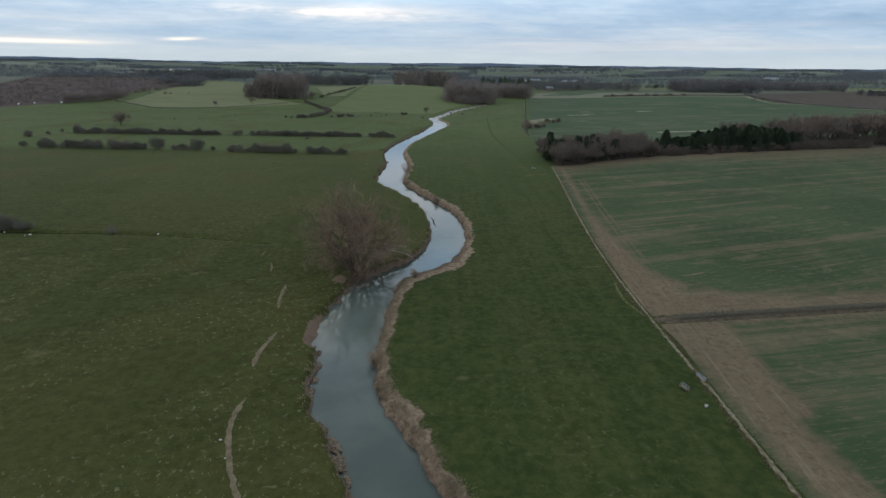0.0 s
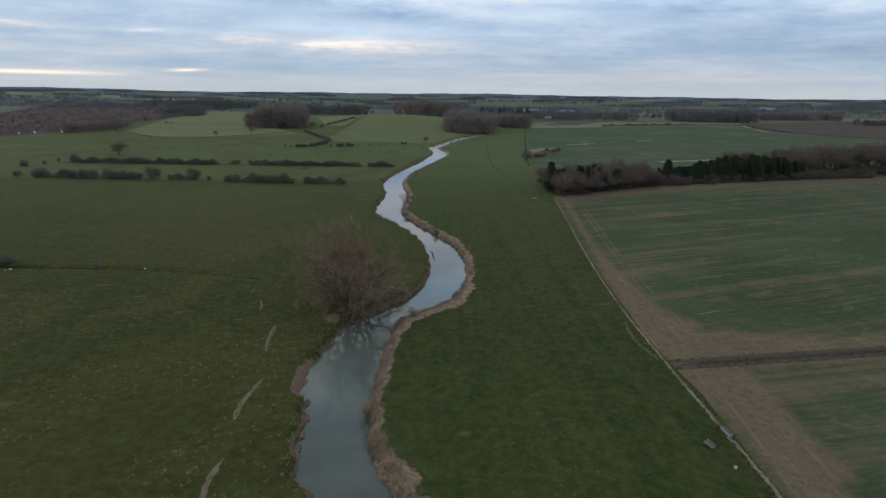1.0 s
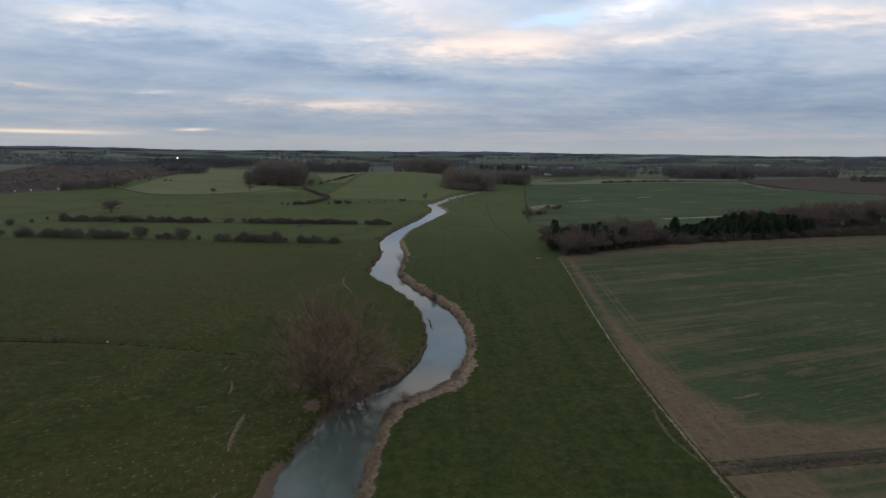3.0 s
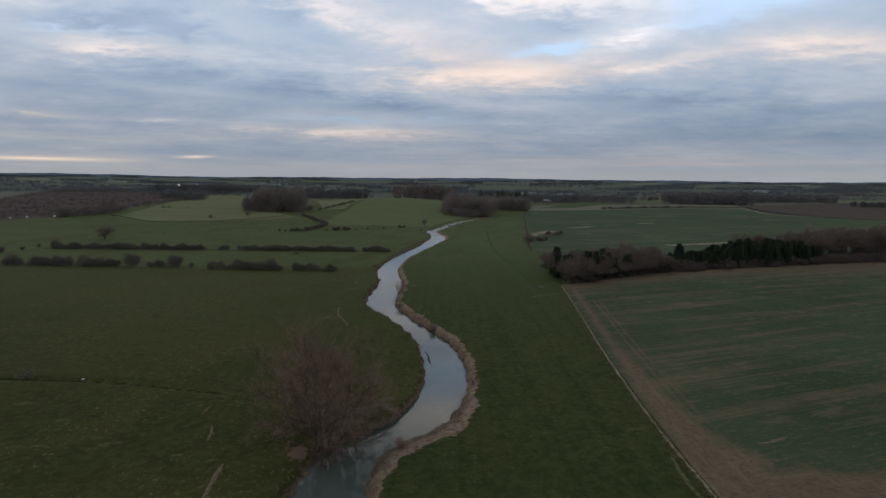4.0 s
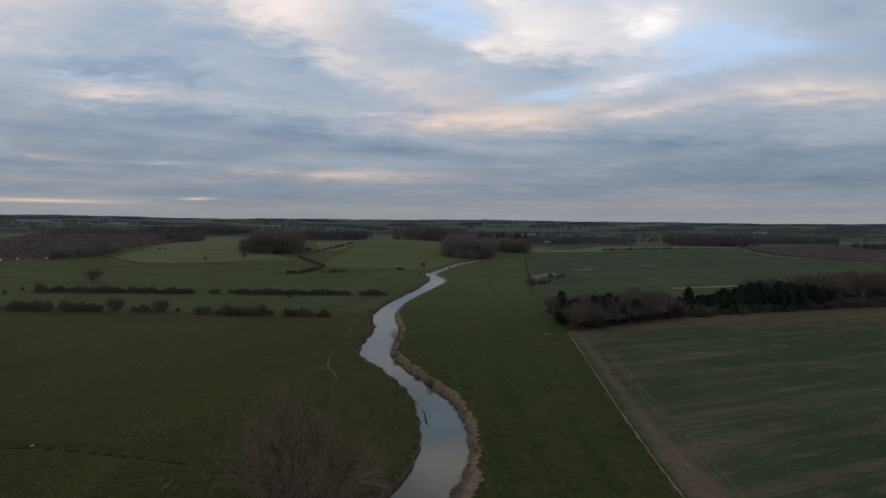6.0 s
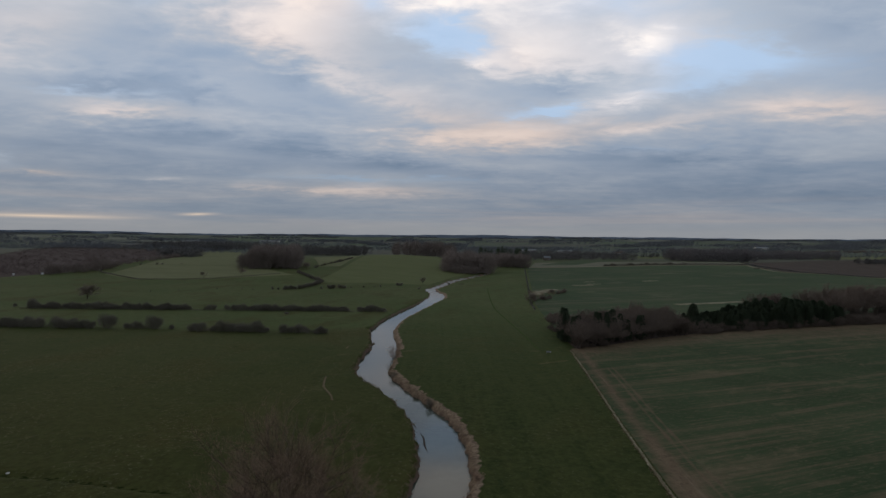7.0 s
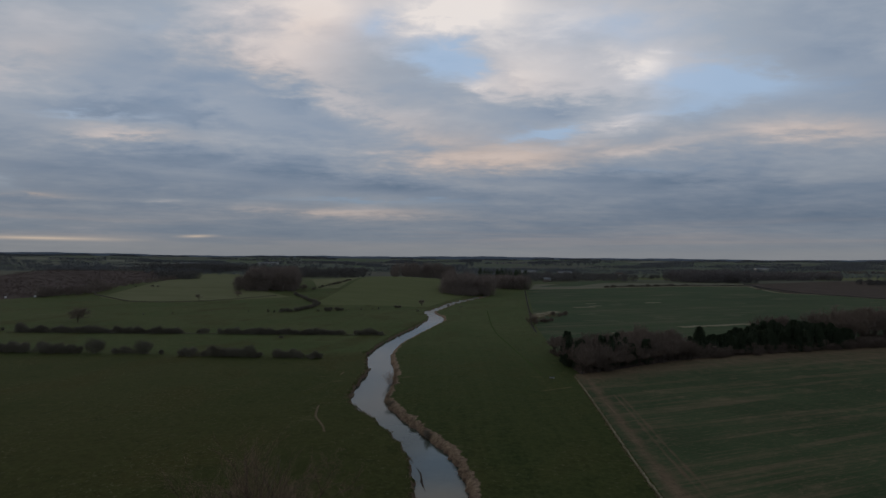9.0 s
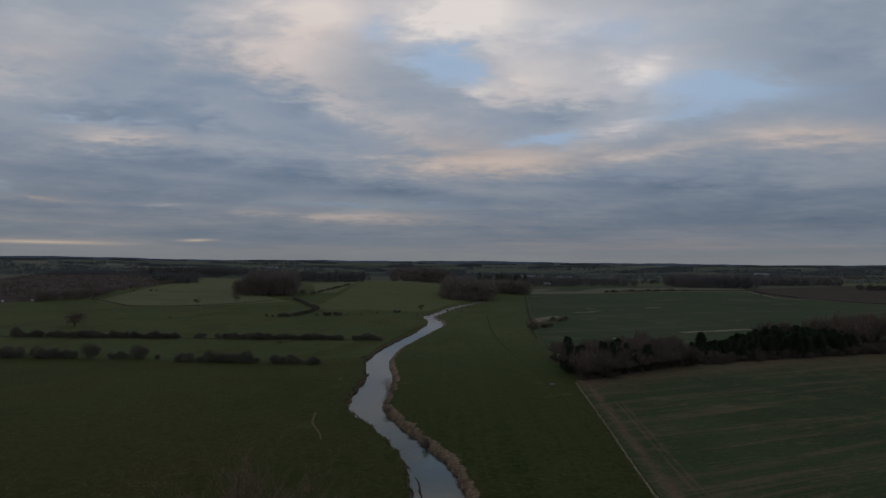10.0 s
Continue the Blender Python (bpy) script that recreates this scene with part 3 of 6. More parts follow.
def build_ground():
    gx = steps(-31.0, 13.0, 0.5, -4900, 4900)
    gy = steps(22.0, 250.0, 0.6, -1500, 4900, 1.07)
    X, Y = np.meshgrid(gx, gy)
    Z, edge, right, beach = ground_height(X, Y)
    # pastures beyond the first hedgerow are a paler green, distance haze painted in
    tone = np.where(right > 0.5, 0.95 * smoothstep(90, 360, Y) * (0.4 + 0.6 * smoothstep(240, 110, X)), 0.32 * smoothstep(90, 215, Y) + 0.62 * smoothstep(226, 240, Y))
    tagged(new("ground", grid_mesh("ground", X, Y, Z, M_PASTURE, {"bank": edge - 1.9 * right * np.exp(-((Y - 87) / 13) ** 2) * smoothstep(0.2, 1.6, edge), "side": right, "beach": beach, "tone": tone, "far_haze": smoothstep(700, 1200, np.hypot(X, Y))})),
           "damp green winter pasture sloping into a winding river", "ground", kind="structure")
    line = RIVER_LINE[::2]
    across = RIVER_ACROSS[::2]
    k = np.linspace(-1, 1, 21)[None, :] * (line[:, 2:3] + 3.0)
    tagged(new("water", grid_mesh("water", line[:, 0:1] + across[:, 0:1] * k, line[:, 1:2] + across[:, 1:2] * k, -1.25 * bank_drop(line[:, 1:2]) + 0 * k, M_WATER,
                                {"riffle": smoothstep(300, 450, line[:, 1:2]) + 0 * k, "silt": 0.75 * np.exp(-((line[:, 1:2] - 67) / 11) ** 2) * (0.35 + 0.65 * smoothstep(5.0, 1.0, k + 1.0)), "shoal": np.clip(1.3 * beach_at(line[:, 0:1] + across[:, 0:1] * k - 2.2, line[:, 1:2] + across[:, 1:2] * k), 0, 0.9)})),
           "slow grey-blue river water mirroring the cloudy sky", "river", kind="structure")


build_ground()


# ---- fields ----
def field(name, corners, mat, label, nx=30, ny=30, lift=0.05, bare=None, category="field", headland=None):
    """A field between four corners (or by a rule of its own), laid on the land. bare: how bare the soil is, from x and y."""
    U, V = np.meshgrid(np.linspace(0, 1, nx + 1), np.linspace(0, 1, ny + 1))
    if callable(corners):
        X, Y = corners(U, V)
    else:
        a, b, c, d = (np.array(p, float) for p in corners)
        P = a * ((1 - U) * (1 - V))[..., None] + b * (U * (1 - V))[..., None] + c * (U * V)[..., None] + d * ((1 - U) * V)[..., None]
        X, Y = P[..., 0], P[..., 1]
    Z = land(X, Y) + lift
    rim = np.minimum(np.minimum(U, 1 - U) * nx, np.minimum(V, 1 - V) * ny) < 0.5
    Z = np.where(rim, Z - lift - 0.05, Z)
    vals = {"bare": bare(X, Y) if bare else np.full(X.shape, -50.0), "headland": headland(X, Y) if headland else np.zeros(X.shape)}
    return tagged(new(name, grid_mesh(name, X, Y, Z, mat, vals)), label, category, kind="structure")


def fence_x(y):
    """The boundary between the river meadow and the ploughland."""
    return np.interp(y, [-60, 29, 41, 50, 57, 63, 70, 78, 86, 95, 110, 135, 160, 199, 236, 290, 323, 374, 443, 538, 654, 760],
                     [32.6, 32.6, 32.5, 32.8, 33.3, 32.8, 32.4, 32.5, 33.0, 33.4, 34.6, 37.0, 39.9, 43.9, 45.0, 49.0, 52.0, 60.0, 70.3, 84.5, 102, 118])


def top_edge(x):
    """The ploughland's far boundary, along which the copse stands."""
    return np.interp(x, [44, 60, 75, 89, 104, 134, 167, 195, 226, 240, 320], [199, 207, 217, 224.5, 231.5, 242, 252.5, 260, 268, 272, 293])


def hedge_y(x):
    """The trimmed hedge between the two wheat fields."""
    return 65.7 + 0.146 * (x - 36)


def far_side(y):
    """Where the far crop ends and the brown field begins."""
    return np.interp(y, [240, 500, 530, 584, 605, 660, 738, 1000], [330, 450, 440, 412, 377, 388, 415, 530])


def bare_upper(x, y):
    """Headland of the field beyond the hedge: wheel ruts along the boundary, a wide strip along the hedge and a turning corner."""
    away = x - fence_x(y)
    main = 1.0 + 2.4 * smoothstep(130, 84, y) - 1.15 * np.abs(away - 3.3 - 0.5 * smoothstep(125, 88, y))
    ruts = 0.55 + 0.5 * np.sin(y * 0.37) * np.sin(y * 0.11 + 1) - 4.0 * np.minimum(np.abs(away - 7.0), np.abs(away - 8.5)) - 2.5 * smoothstep(168, 190, y)
    between = -0.7 - 0.35 * np.abs(away - 3.0)
    hedge = 10.2 - 5.2 * smoothstep(44, 62, x) + 0.015 * (x - 40) - (y - hedge_y(x))
    hedge = np.where(hedge > 0, 0.35 + 0.32 * hedge, hedge * 0.55)
    corner = 4.6 - 0.62 * np.hypot((x - 36.5) / 1.0, (y - 74) / 1.7)
    top = 0.9 - (top_edge(x) - y) * (0.13 - 0.07 * smoothstep(90, 170, x))
    return np.maximum.reduce([main, ruts, between, hedge, corner, top])


def bare_lower(x, y):
    away = x - fence_x(y)
    inner = np.interp(y, [20, 37, 40.5, 42.5, 46, 54, 63], [7.4, 7.2, 7.6, 10.2, 9.6, 9.6, 10.8])
    left = np.minimum(away - 2.1 * smoothstep(60, 50, y) + 0.4, inner - away)
    hedge = 1.3 - (hedge_y(x) - 1.4 - y)
    return np.maximum(left, hedge)


def to_copse(U, V):
    left = fence_x(66.5 + V * 133) + 0.7
    X = left + U ** 1.5 * (320 - left)
    low = hedge_y(X) + 1.2
    return X, low + V * (top_edge(X) + 3.5 - low)


def far_crop(U, V):
    Y = 238 + 80 * U + V * (430 - 10 * U)
    left = fence_x(Y) + 1.5
    return left + U * (far_side(Y) - left), Y


def brown_field(U, V):
    Y = 500 + V * (np.interp(U, [0, 0.25, 0.5, 1], [350, 450, 500, 420]))
    return far_side(Y) + 4 + U * 520, Y


def coppice_plot(U, V):
    Y = np.interp(V, [0, 0.05, 0.12, 0.30, 0.75, 1], [430, 482, 541, 728, 1313, 1560])
    right = np.interp(Y, [430, 482, 541, 728, 1313, 1560], [-356, -334, -330, -376, -612, -790])
    left = np.interp(Y, [430, 560, 700, 980, 1284, 1560], [-470, -560, -600, -720, -880, -980])
    return left + U * (right - left), Y


field("arable_field_upper", to_copse, M_WHEAT, "thin green winter wheat with pale bare soil streaks", 300, 200, bare=bare_upper,
      headland=lambda x, y: smoothstep(14, 10, y - hedge_y(x)) * smoothstep(5, 12, x - fence_x(y)))
field("arable_field_lower", lambda U, V: ((fence_x(-40 + 104 * V) + 0.6) * (1 - U ** 1.4) + 140 * U ** 1.4, -40 + V * (104.3 + 15.5 * U ** 1.4)), M_WHEAT_LOW, "thin green winter wheat with a trodden brown headland", 130, 120,
      bare=bare_lower)
field("copse_floor", lambda U, V: (46 + 270 * U ** 1.2, top_edge(46 + 270 * U ** 1.2) + 1.0 + V * (30 + 8 * U)), M_LITTER, "brown leaf litter and dead grass under a copse", 90, 12, 0.12)
field("arable_field_far", far_crop, M_WHEAT_FAR, "blue-green winter crop with a few thin patches", 70, 70, 0.15)
field("ploughed_field_right", brown_field, M_PLOUGH, "dark brown ploughed field", 60, 50, 0.35)
field("wedge_pasture", [(684, 1003), (830, 1003), (1005, 1215), (760, 1090)], M_STUBBLE, "pale grass wedge behind a brown field", 24, 20, 0.4)
field("strip_field", [(112, 679), (430, 744), (510, 875), (140, 810)], M_DRY, "pale stubble strip behind a low hedge", 30, 16, 0.3)
field("wedge_field", [(130, 726), (180, 726), (346, 985), (210, 870)], M_WHEAT_FAR, "dark green crop wedge behind stubble", 24, 16, 0.5)
field("green_field_right", [(330, 1010), (520, 1010), (560, 1180), (340, 1180)], M_MEADOW, "bright green distant pasture", 24, 24, 0.5)
field("coppice_floor", coppice_plot, M_LITTER, "brown leaf litter under young coppice", 40, 70, 0.3)
field("dome_meadow", lambda U, V: (-98 - 4 * V + U * (np.interp(440 + 390 * V, [440, 480, 525, 570, 620, 830], [-7, 3, 16, 32, 38, 55]) + 98 + 4 * V), 440 + 390 * V), M_MEADOW, "bright green meadow on a low rise", 40, 60, 0.15)
field("pale_pasture", lambda U, V: (-286 + 158 * U - V * (32 + 40 * U), (1 - V) * np.interp(-286 + 158 * U, [-286, -254, -222, -196, -170, -128], [483, 458, 448, 455, 472, 506]) + V * 601), M_STUBBLE, "pale grazed pasture", 40, 40, 0.15)
field("pale_pasture_upper", [(-318, 602), (-215, 602), (-290, 830), (-390, 830)], M_STUBBLE, "pale grazed pasture on the rise", 30, 40, 0.15)
field("pale_pasture_top", [(-390, 835), (-290, 835), (-415, 1140), (-520, 1140)], M_STUBBLE, "pale grazed pasture on the rise", 30, 40, 0.3)
field("poplar_paddock", [(-126, 590), (-104, 590), (-112, 830), (-190, 830)], M_STUBBLE, "pale rough paddock beside a wood", 24, 24, 0.2)


# ---- plants ----
class Growth:
    """Collects the stems and twigs of one plant."""

    def __init__(self, seed):
        self.rng = np.random.default_rng(seed)
        self.stem_v, self.stem_f, self.twig_v, self.twig_f = [], [], [], []

    def tube(self, p, q, r0, r1, sides=5):
        p, q = np.array(p, float), np.array(q, float)
        d = q - p
        d = d / (np.linalg.norm(d) + 1e-9)
        a = np.cross(d, (0.31, 0.17, 0.94) if abs(d[2]) < 0.9 else (1, 0, 0))
        a /= np.linalg.norm(a)
        b = np.cross(d, a)
        k = len(self.stem_v)
        for c, r in ((p, r0), (q, r1)):
            for i in range(sides):
                w = 2 * math.pi * i / sides
                self.stem_v.append(c + r * (math.cos(w) * a + math.sin(w) * b))
        for i in range(sides):
            j = (i + 1) % sides
            self.stem_f.append((k + i, k + j, k + sides + j, k + sides + i))

    def twig(self, p, d, length, width):
        """A twig as a long three-sided sliver, thin at its tip."""
        a = np.cross(d, self.rng.normal(size=3))
        a /= np.linalg.norm(a) + 1e-9
        b = np.cross(d, a)
        k = len(self.twig_v)
        bend = self.rng.normal(size=3) * 0.12 * length
        self.twig_v += [p + a * width * 0.5, p - a * width * 0.5, p + b * width * 0.6, p + d * length + bend]
        self.twig_f += [(k, k + 1, k + 3), (k + 1, k + 2, k + 3), (k + 2, k, k + 3)]

    def branch(self, p, d, length, r, level, spread, fork, twigs, twig_len, twig_w, rise=0.12, wander=0.16):
        rng = self.rng
        n = 3 if level > 1 else 2
        pts = [np.array(p, float)]
        for i in range(n):
            d = d + rng.normal(size=3) * wander + np.array((0, 0, rise))
            d = d / np.linalg.norm(d)
            pts.append(pts[-1] + d * length / n)
        for i in range(n):
            self.tube(pts[i], pts[i + 1], r * (1 - 0.22 * i), r * (1 - 0.22 * (i + 1)), 6 if level > 2 else 4 if level > 1 else 3)
        if level == 0:
            for _ in range(twigs):
                i = rng.integers(0, n)
                at = pts[i] + (pts[i + 1] - pts[i]) * rng.random()
                w = d + rng.normal(size=3) * 0.75
                self.twig(at, w / np.linalg.norm(w), twig_len * rng.uniform(0.6, 1.3), twig_w)
            return
        for i in range(fork):
            k = rng.integers(max(0, n - 2), n) if i else n - 1
            at = pts[k] + (pts[k + 1] - pts[k]) * (rng.uniform(0.3, 1.0) if i else 1.0)
            side = rng.normal(size=3)
            side -= d * side.dot(d)
            side /= np.linalg.norm(side) + 1e-9
            w = d * math.cos(spread) + side * math.sin(spread * rng.uniform(0.6, 1.3))
            self.branch(at, w / np.linalg.norm(w), length * rng.uniform(0.55, 0.85), r * 0.5, level - 1, spread, fork, twigs, twig_len, twig_w, rise, wander)

    def put(self, name, at, bark, twig, turn=0.0, size=1.0, **tags):
        ob = thing(name, at, turn, size, **tags)
        part("trunk", mesh_of("trunk", self.stem_v, self.stem_f, bark, True), ob)
        part("crown", mesh_of("crown", self.twig_v, self.twig_f, twig), ob)
        return ob


def on_land(x, y, sink=0.1):
    return (x, y, float(land(x, y)) - sink)


def broadleaf(seed, height, twig_w=0.07, fork=4, twigs=4, spread=0.55, low=0.15, lean_most=0.75):
    """A bare winter tree of about that height."""
    g = Growth(seed)
    bole = height * low
    g.tube((0, 0, -0.3), (0, 0, bole * 0.5), height * 0.028, height * 0.022, 7)
    top = np.array((g.rng.normal() * 0.2, g.rng.normal() * 0.2, bole))
    g.tube((0, 0, bole * 0.5), top, height * 0.022, height * 0.019, 7)
    for i in range(fork + 1):
        w = 2 * math.pi * (i + g.rng.uniform(-0.3, 0.3)) / (fork + 1)
        lean = g.rng.uniform(lean_most / 3, lean_most) if i else 0.05
        d = np.array((math.cos(w) * lean, math.sin(w) * lean, 1.0))
        g.branch(top - np.array((0, 0, bole * 0.25 * g.rng.random())), d / np.linalg.norm(d), height * 0.33, height * 0.011, 2, spread, fork, twigs, height * 0.11, twig_w)
    return g


def shrub(seed, height, width, twigs=520, twig_w=0.06):
    """A dense bare hawthorn: many stems from the ground, twigs filling an uneven dome."""
    g = Growth(seed)
    rng = g.rng
    lobes = [(rng.uniform(-0.32, 0.32) * width, rng.uniform(-0.25, 0.25) * width, height * rng.uniform(0.30, 0.56), rng.uniform(0.24, 0.36) * width,
              height * rng.uniform(0.30, 0.42)) for _ in range(6)]
    for cx, cy, cz, rw, rh in lobes:
        g.tube((cx * 0.3, cy * 0.3, -0.2), (cx, cy, cz), 0.07, 0.03, 4)
    for i in range(twigs):
        cx, cy, cz, rw, rh = lobes[rng.integers(0, 6)]
        d = rng.normal(size=3)
        d /= np.linalg.norm(d)
        s = rng.uniform(0.35, 1.0)
        at = np.array((cx + d[0] * rw * s, cy + d[1] * rw * s, max(0.03, cz + d[2] * rh * s)))
        w = d + rng.normal(size=3) * 0.6 + np.array((0, 0, 0.35))
        g.twig(at, w / np.linalg.norm(w), rng.uniform(0.5, 1.1) * height * 0.2, twig_w * rng.uniform(0.7, 1.6))
    return g


def conifer(seed, height, width, dense=1300):
    g = Growth(seed)
    rng = g.rng
    g.tube((0, 0, -0.3), (0, 0, height * 0.95), height * 0.022, 0.03, 6)
    for i in range(dense):
        k = rng.random() ** 0.85
        z = height * (0.03 + 0.95 * k)
        reach = width * 0.5 * (1 - k) ** 0.58 * min(1.0, 0.75 + k) * rng.uniform(0.55, 1.15) + 0.2
        w = rng.uniform(0, 2 * math.pi)
        s = rng.uniform(0.2, 0.9)
        at = np.array((math.cos(w) * reach * s, math.sin(w) * reach * s, z + 0.1))
        d = np.array((math.cos(w), math.sin(w), rng.uniform(-0.25, 0.55))) + rng.normal(size=3) * 0.4
        g.twig(at, d / np.linalg.norm(d), 0.28 * reach + 0.5, 0.22)
    return g


# the old willow on the left bank, its stems leaning apart over the water
def willow():
    g = Growth(11)
    rng = g.rng
    # thick limbs lean out from one old stool; the two on the landward side lie almost along the ground
    for i in range(12):
        turn = 2.4 * i + rng.uniform(-0.35, 0.35)
        lean = (0.45, 1.15, 0.75, 1.75, 0.22)[i % 5]
        d = np.array((math.cos(turn) * lean * 0.85, math.sin(turn) * lean + 0.15, 1.0 if i % 5 != 3 else 0.6))
        base = np.array((math.cos(turn) * 1.3 + rng.normal() * 0.5, math.sin(turn) * 1.3 + rng.normal() * 0.5, -0.6))
        g.branch(base, d / np.linalg.norm(d), rng.uniform(5.6, 7.2), rng.uniform(0.17, 0.26), 3, 0.72, 4, 24, 1.5, 0.012, 0.055, 0.26)
    for i in range(5):   # the tallest stems rise on the landward side
        d = np.array((-0.50 + 0.10 * i + rng.normal() * 0.06, 0.12 + 0.08 * (i % 3), 1.0))
        g.branch(np.array((-2.2 + 0.5 * i, 0.6 + 0.4 * (i % 2), -0.5)), d / np.linalg.norm(d), rng.uniform(6.8, 7.6), 0.18, 3, 0.55, 4, 20, 1.4, 0.012, 0.09, 0.18)
    for i in range(11):   # a skirt of low brushy growth on the landward side of the stool
        turn = -0.1 + 0.34 * i
        d = np.array((math.cos(turn), math.sin(turn) + 0.1, rng.uniform(0.15, 0.7)))
        g.branch(np.array((math.cos(turn) * 1.0, math.sin(turn) * 1.0, -0.3)), d / np.linalg.norm(d), rng.uniform(3.2, 5.2), 0.09, 2, 0.9, 4, 26, 1.2, 0.013, 0.04, 0.30)
    for i in range(5):   # low limbs towards the water
        d = np.array((0.3 * i - 0.5, -1.0, 0.12))
        g.branch(np.array((0.5 * i - 0.6, -1.2, -0.3)), d / np.linalg.norm(d), 2.6, 0.12, 2, 0.8, 4, 26, 0.9, 0.014, 0.02, 0.30)
    for i in range(7):   # bare limbs that hang into the river
        d = np.array((rng.normal() * 0.35 + 0.15, -1.0, -0.35))
        g.branch(np.array((-0.8 + 0.8 * i, -3.4 + 0.40 * i, 0.6 + 0.6 * rng.random())), d / np.linalg.norm(d), 2.7, 0.12, 1, 0.6, 4, 1, 0.8, 0.03, -0.05)
    tree = g.put("willow_tree", (-16.0, 85.6, 0.0), M_WILLOW_BARK, M_WILLOW, label="old bare many-stemmed willow leaning over the river bank", category="tree")
    limb = Growth(23)
    limb.branch(np.array((2.0, 4.6, 1.4)), np.array((0.86, 0.30, 0.26)), 5.2, 0.16, 2, 0.45, 4, 6, 1.3, 0.035, 0.0)
    part("dead_limb", mesh_of("dead_limb", limb.stem_v + limb.twig_v, limb.stem_f + [tuple(k + len(limb.stem_v) for k in f) for f in limb.twig_f], M_PALE_BARK), tree, "pale dead broken limb")
    stem = Growth(31)
    stem.branch(np.array((-1.2, 4.6, 0.0)), np.array((-0.05, 0.05, 1.0)), 8.5, 0.10, 1, 0.5, 3, 5, 1.3, 0.03, 0.05)
    part("dead_stem", mesh_of("dead_stem", stem.stem_v + stem.twig_v, stem.stem_f + [tuple(k + len(stem.stem_v) for k in f) for f in stem.twig_f], M_PALE_BARK), tree, "pale upright dead stem")
    return tree


willow()


# hawthorn rows: stretches of x along a line of nearly constant y
def shrub_row(stretches, y, kinds, group, seed, gap=2.2, slope=0.0, big=1.0, wander=0.8):
    rng = random.Random(seed)
    for x0, x1 in stretches:
        n = max(1, round((x1 - x0) / gap))
        for i in range(n):
            x = x0 + (i + 0.5) * (x1 - x0) / n + rng.uniform(-0.5, 0.5)
            yy = y + slope * x + rng.uniform(-wander, wander)
            ob = copy_thing(rng.choice(kinds), Matrix.Identity(4))
            s = big * rng.uniform(0.55, 1.25)
            ob.matrix_basis = Matrix.LocRotScale(Vector(on_land(x, yy)), Euler((0, 0, rng.uniform(0, 6.28))), Vector((s, s, s * rng.uniform(0.85, 1.15))))
            tagged(ob, group=group)


SHRUB_LABEL = "dense dark leafless hawthorn bush in rough pasture"
SHRUBS = [shrub(40 + i, 3.5, 4.8, 1500, 0.06).put("hawthorn_bush", on_land(*p), M_BARK, M_HAWTHORN, size=0.9, label=SHRUB_LABEL, category="bush")
          for i, p in enumerate(((-99.4, 109.5), (-180, 233), (-215, 273)))]
LOW_SHRUB = shrub(51, 1.5, 2.2, 300).put("hawthorn_bush", on_land(-75.5, 107.3), M_BARK, M_HAWTHORN, size=1.4, label="low dark hawthorn bush beside a ditch", category="bush")
FRONT_HEDGE = [(-189.7, 2.5), (-179.1, 4.2), (-175.6, 3.2), (-169.8, 3.4), (-166.8, 3.7), (-163.7, 3.4), (-160.7, 3.7), (-157.5, 3.7), (-154.2, 3.7), (-148.5, 4.1),
               (-145.7, 3.6), (-143.5, 2.9), (-140.2, 3.4), (-137.2, 3.4), (-134.0, 2.7), (-128.2, 5.1), (-119.8, 2.2), (-116.1, 3.1), (-110.1, 4.8), (-102.2, 1.9),
               (-92.9, 2.9), (-89.7, 3.4), (-85.0, 2.2), (-81.3, 3.8), (-77.9, 3.4), (-74.7, 3.6), (-71.3, 3.4), (-67.6, 3.8), (-64.7, 2.2), (-58.1, 3.1), (-55.4, 2.4),
               (-52.3, 2.9), (-49.6, 2.4), (-44.5, 2.9), (-42.1, 2.1)]


def set_bush(kind, x, y, width, tall, turn, group=""):
    """One bush of that width; tall: its height against its width."""
    ob = copy_thing(kind, Matrix.Identity(4))
    s = width / 4.8
    ob.matrix_basis = Matrix.LocRotScale(Vector(on_land(x, y)), Euler((0, 0, turn)), Vector((s, s, s * tall)))
    return tagged(ob, group=group) if group else ob


def front_hedge():
    rng = random.Random(1)
    for x, width in FRONT_HEDGE:
        y = float(np.interp(x, [-192, -145, -104, -93, -41], [236, 233.2, 232.6, 229, 226.6]))
        set_bush(rng.choice(SHRUBS), x, y + rng.uniform(-0.4, 0.4), width * 1.46, rng.uniform(1.05, 1.25), rng.uniform(0, 6.28), "hawthorns of the front hedgerow")


front_hedge()
shrub_row([(-200, -185), (-183, -174), (-172, -171), (-168, -165), (-164, -151), (-149, -121), (-113, -110), (-104, -103), (-100, -98)], 287, SHRUBS, "hawthorns of the second hedgerow", 2, 1.7, big=0.92, wander=0.5)
shrub_row([(-96, -44), (-39, -32), (-31, -26)], 287, SHRUBS, "hawthorns of the second hedgerow", 3, 1.6, big=0.92, wander=0.5)
for x, y, width, tall in ((-199.6, 289.1, 5.6, 1.25), (-211.9, 269.1, 5.2, 0.95), (-208.0, 278.6, 2.6, 1.2), (-208.9, 290.6, 2.3, 1.3), (-84.0, 286.0, 4.6, 1.2), (-70.5, 276.0, 3.4, 0.45)):
    set_bush(SHRUBS[0], x, y, width, tall, x, "hawthorns of the second hedgerow")
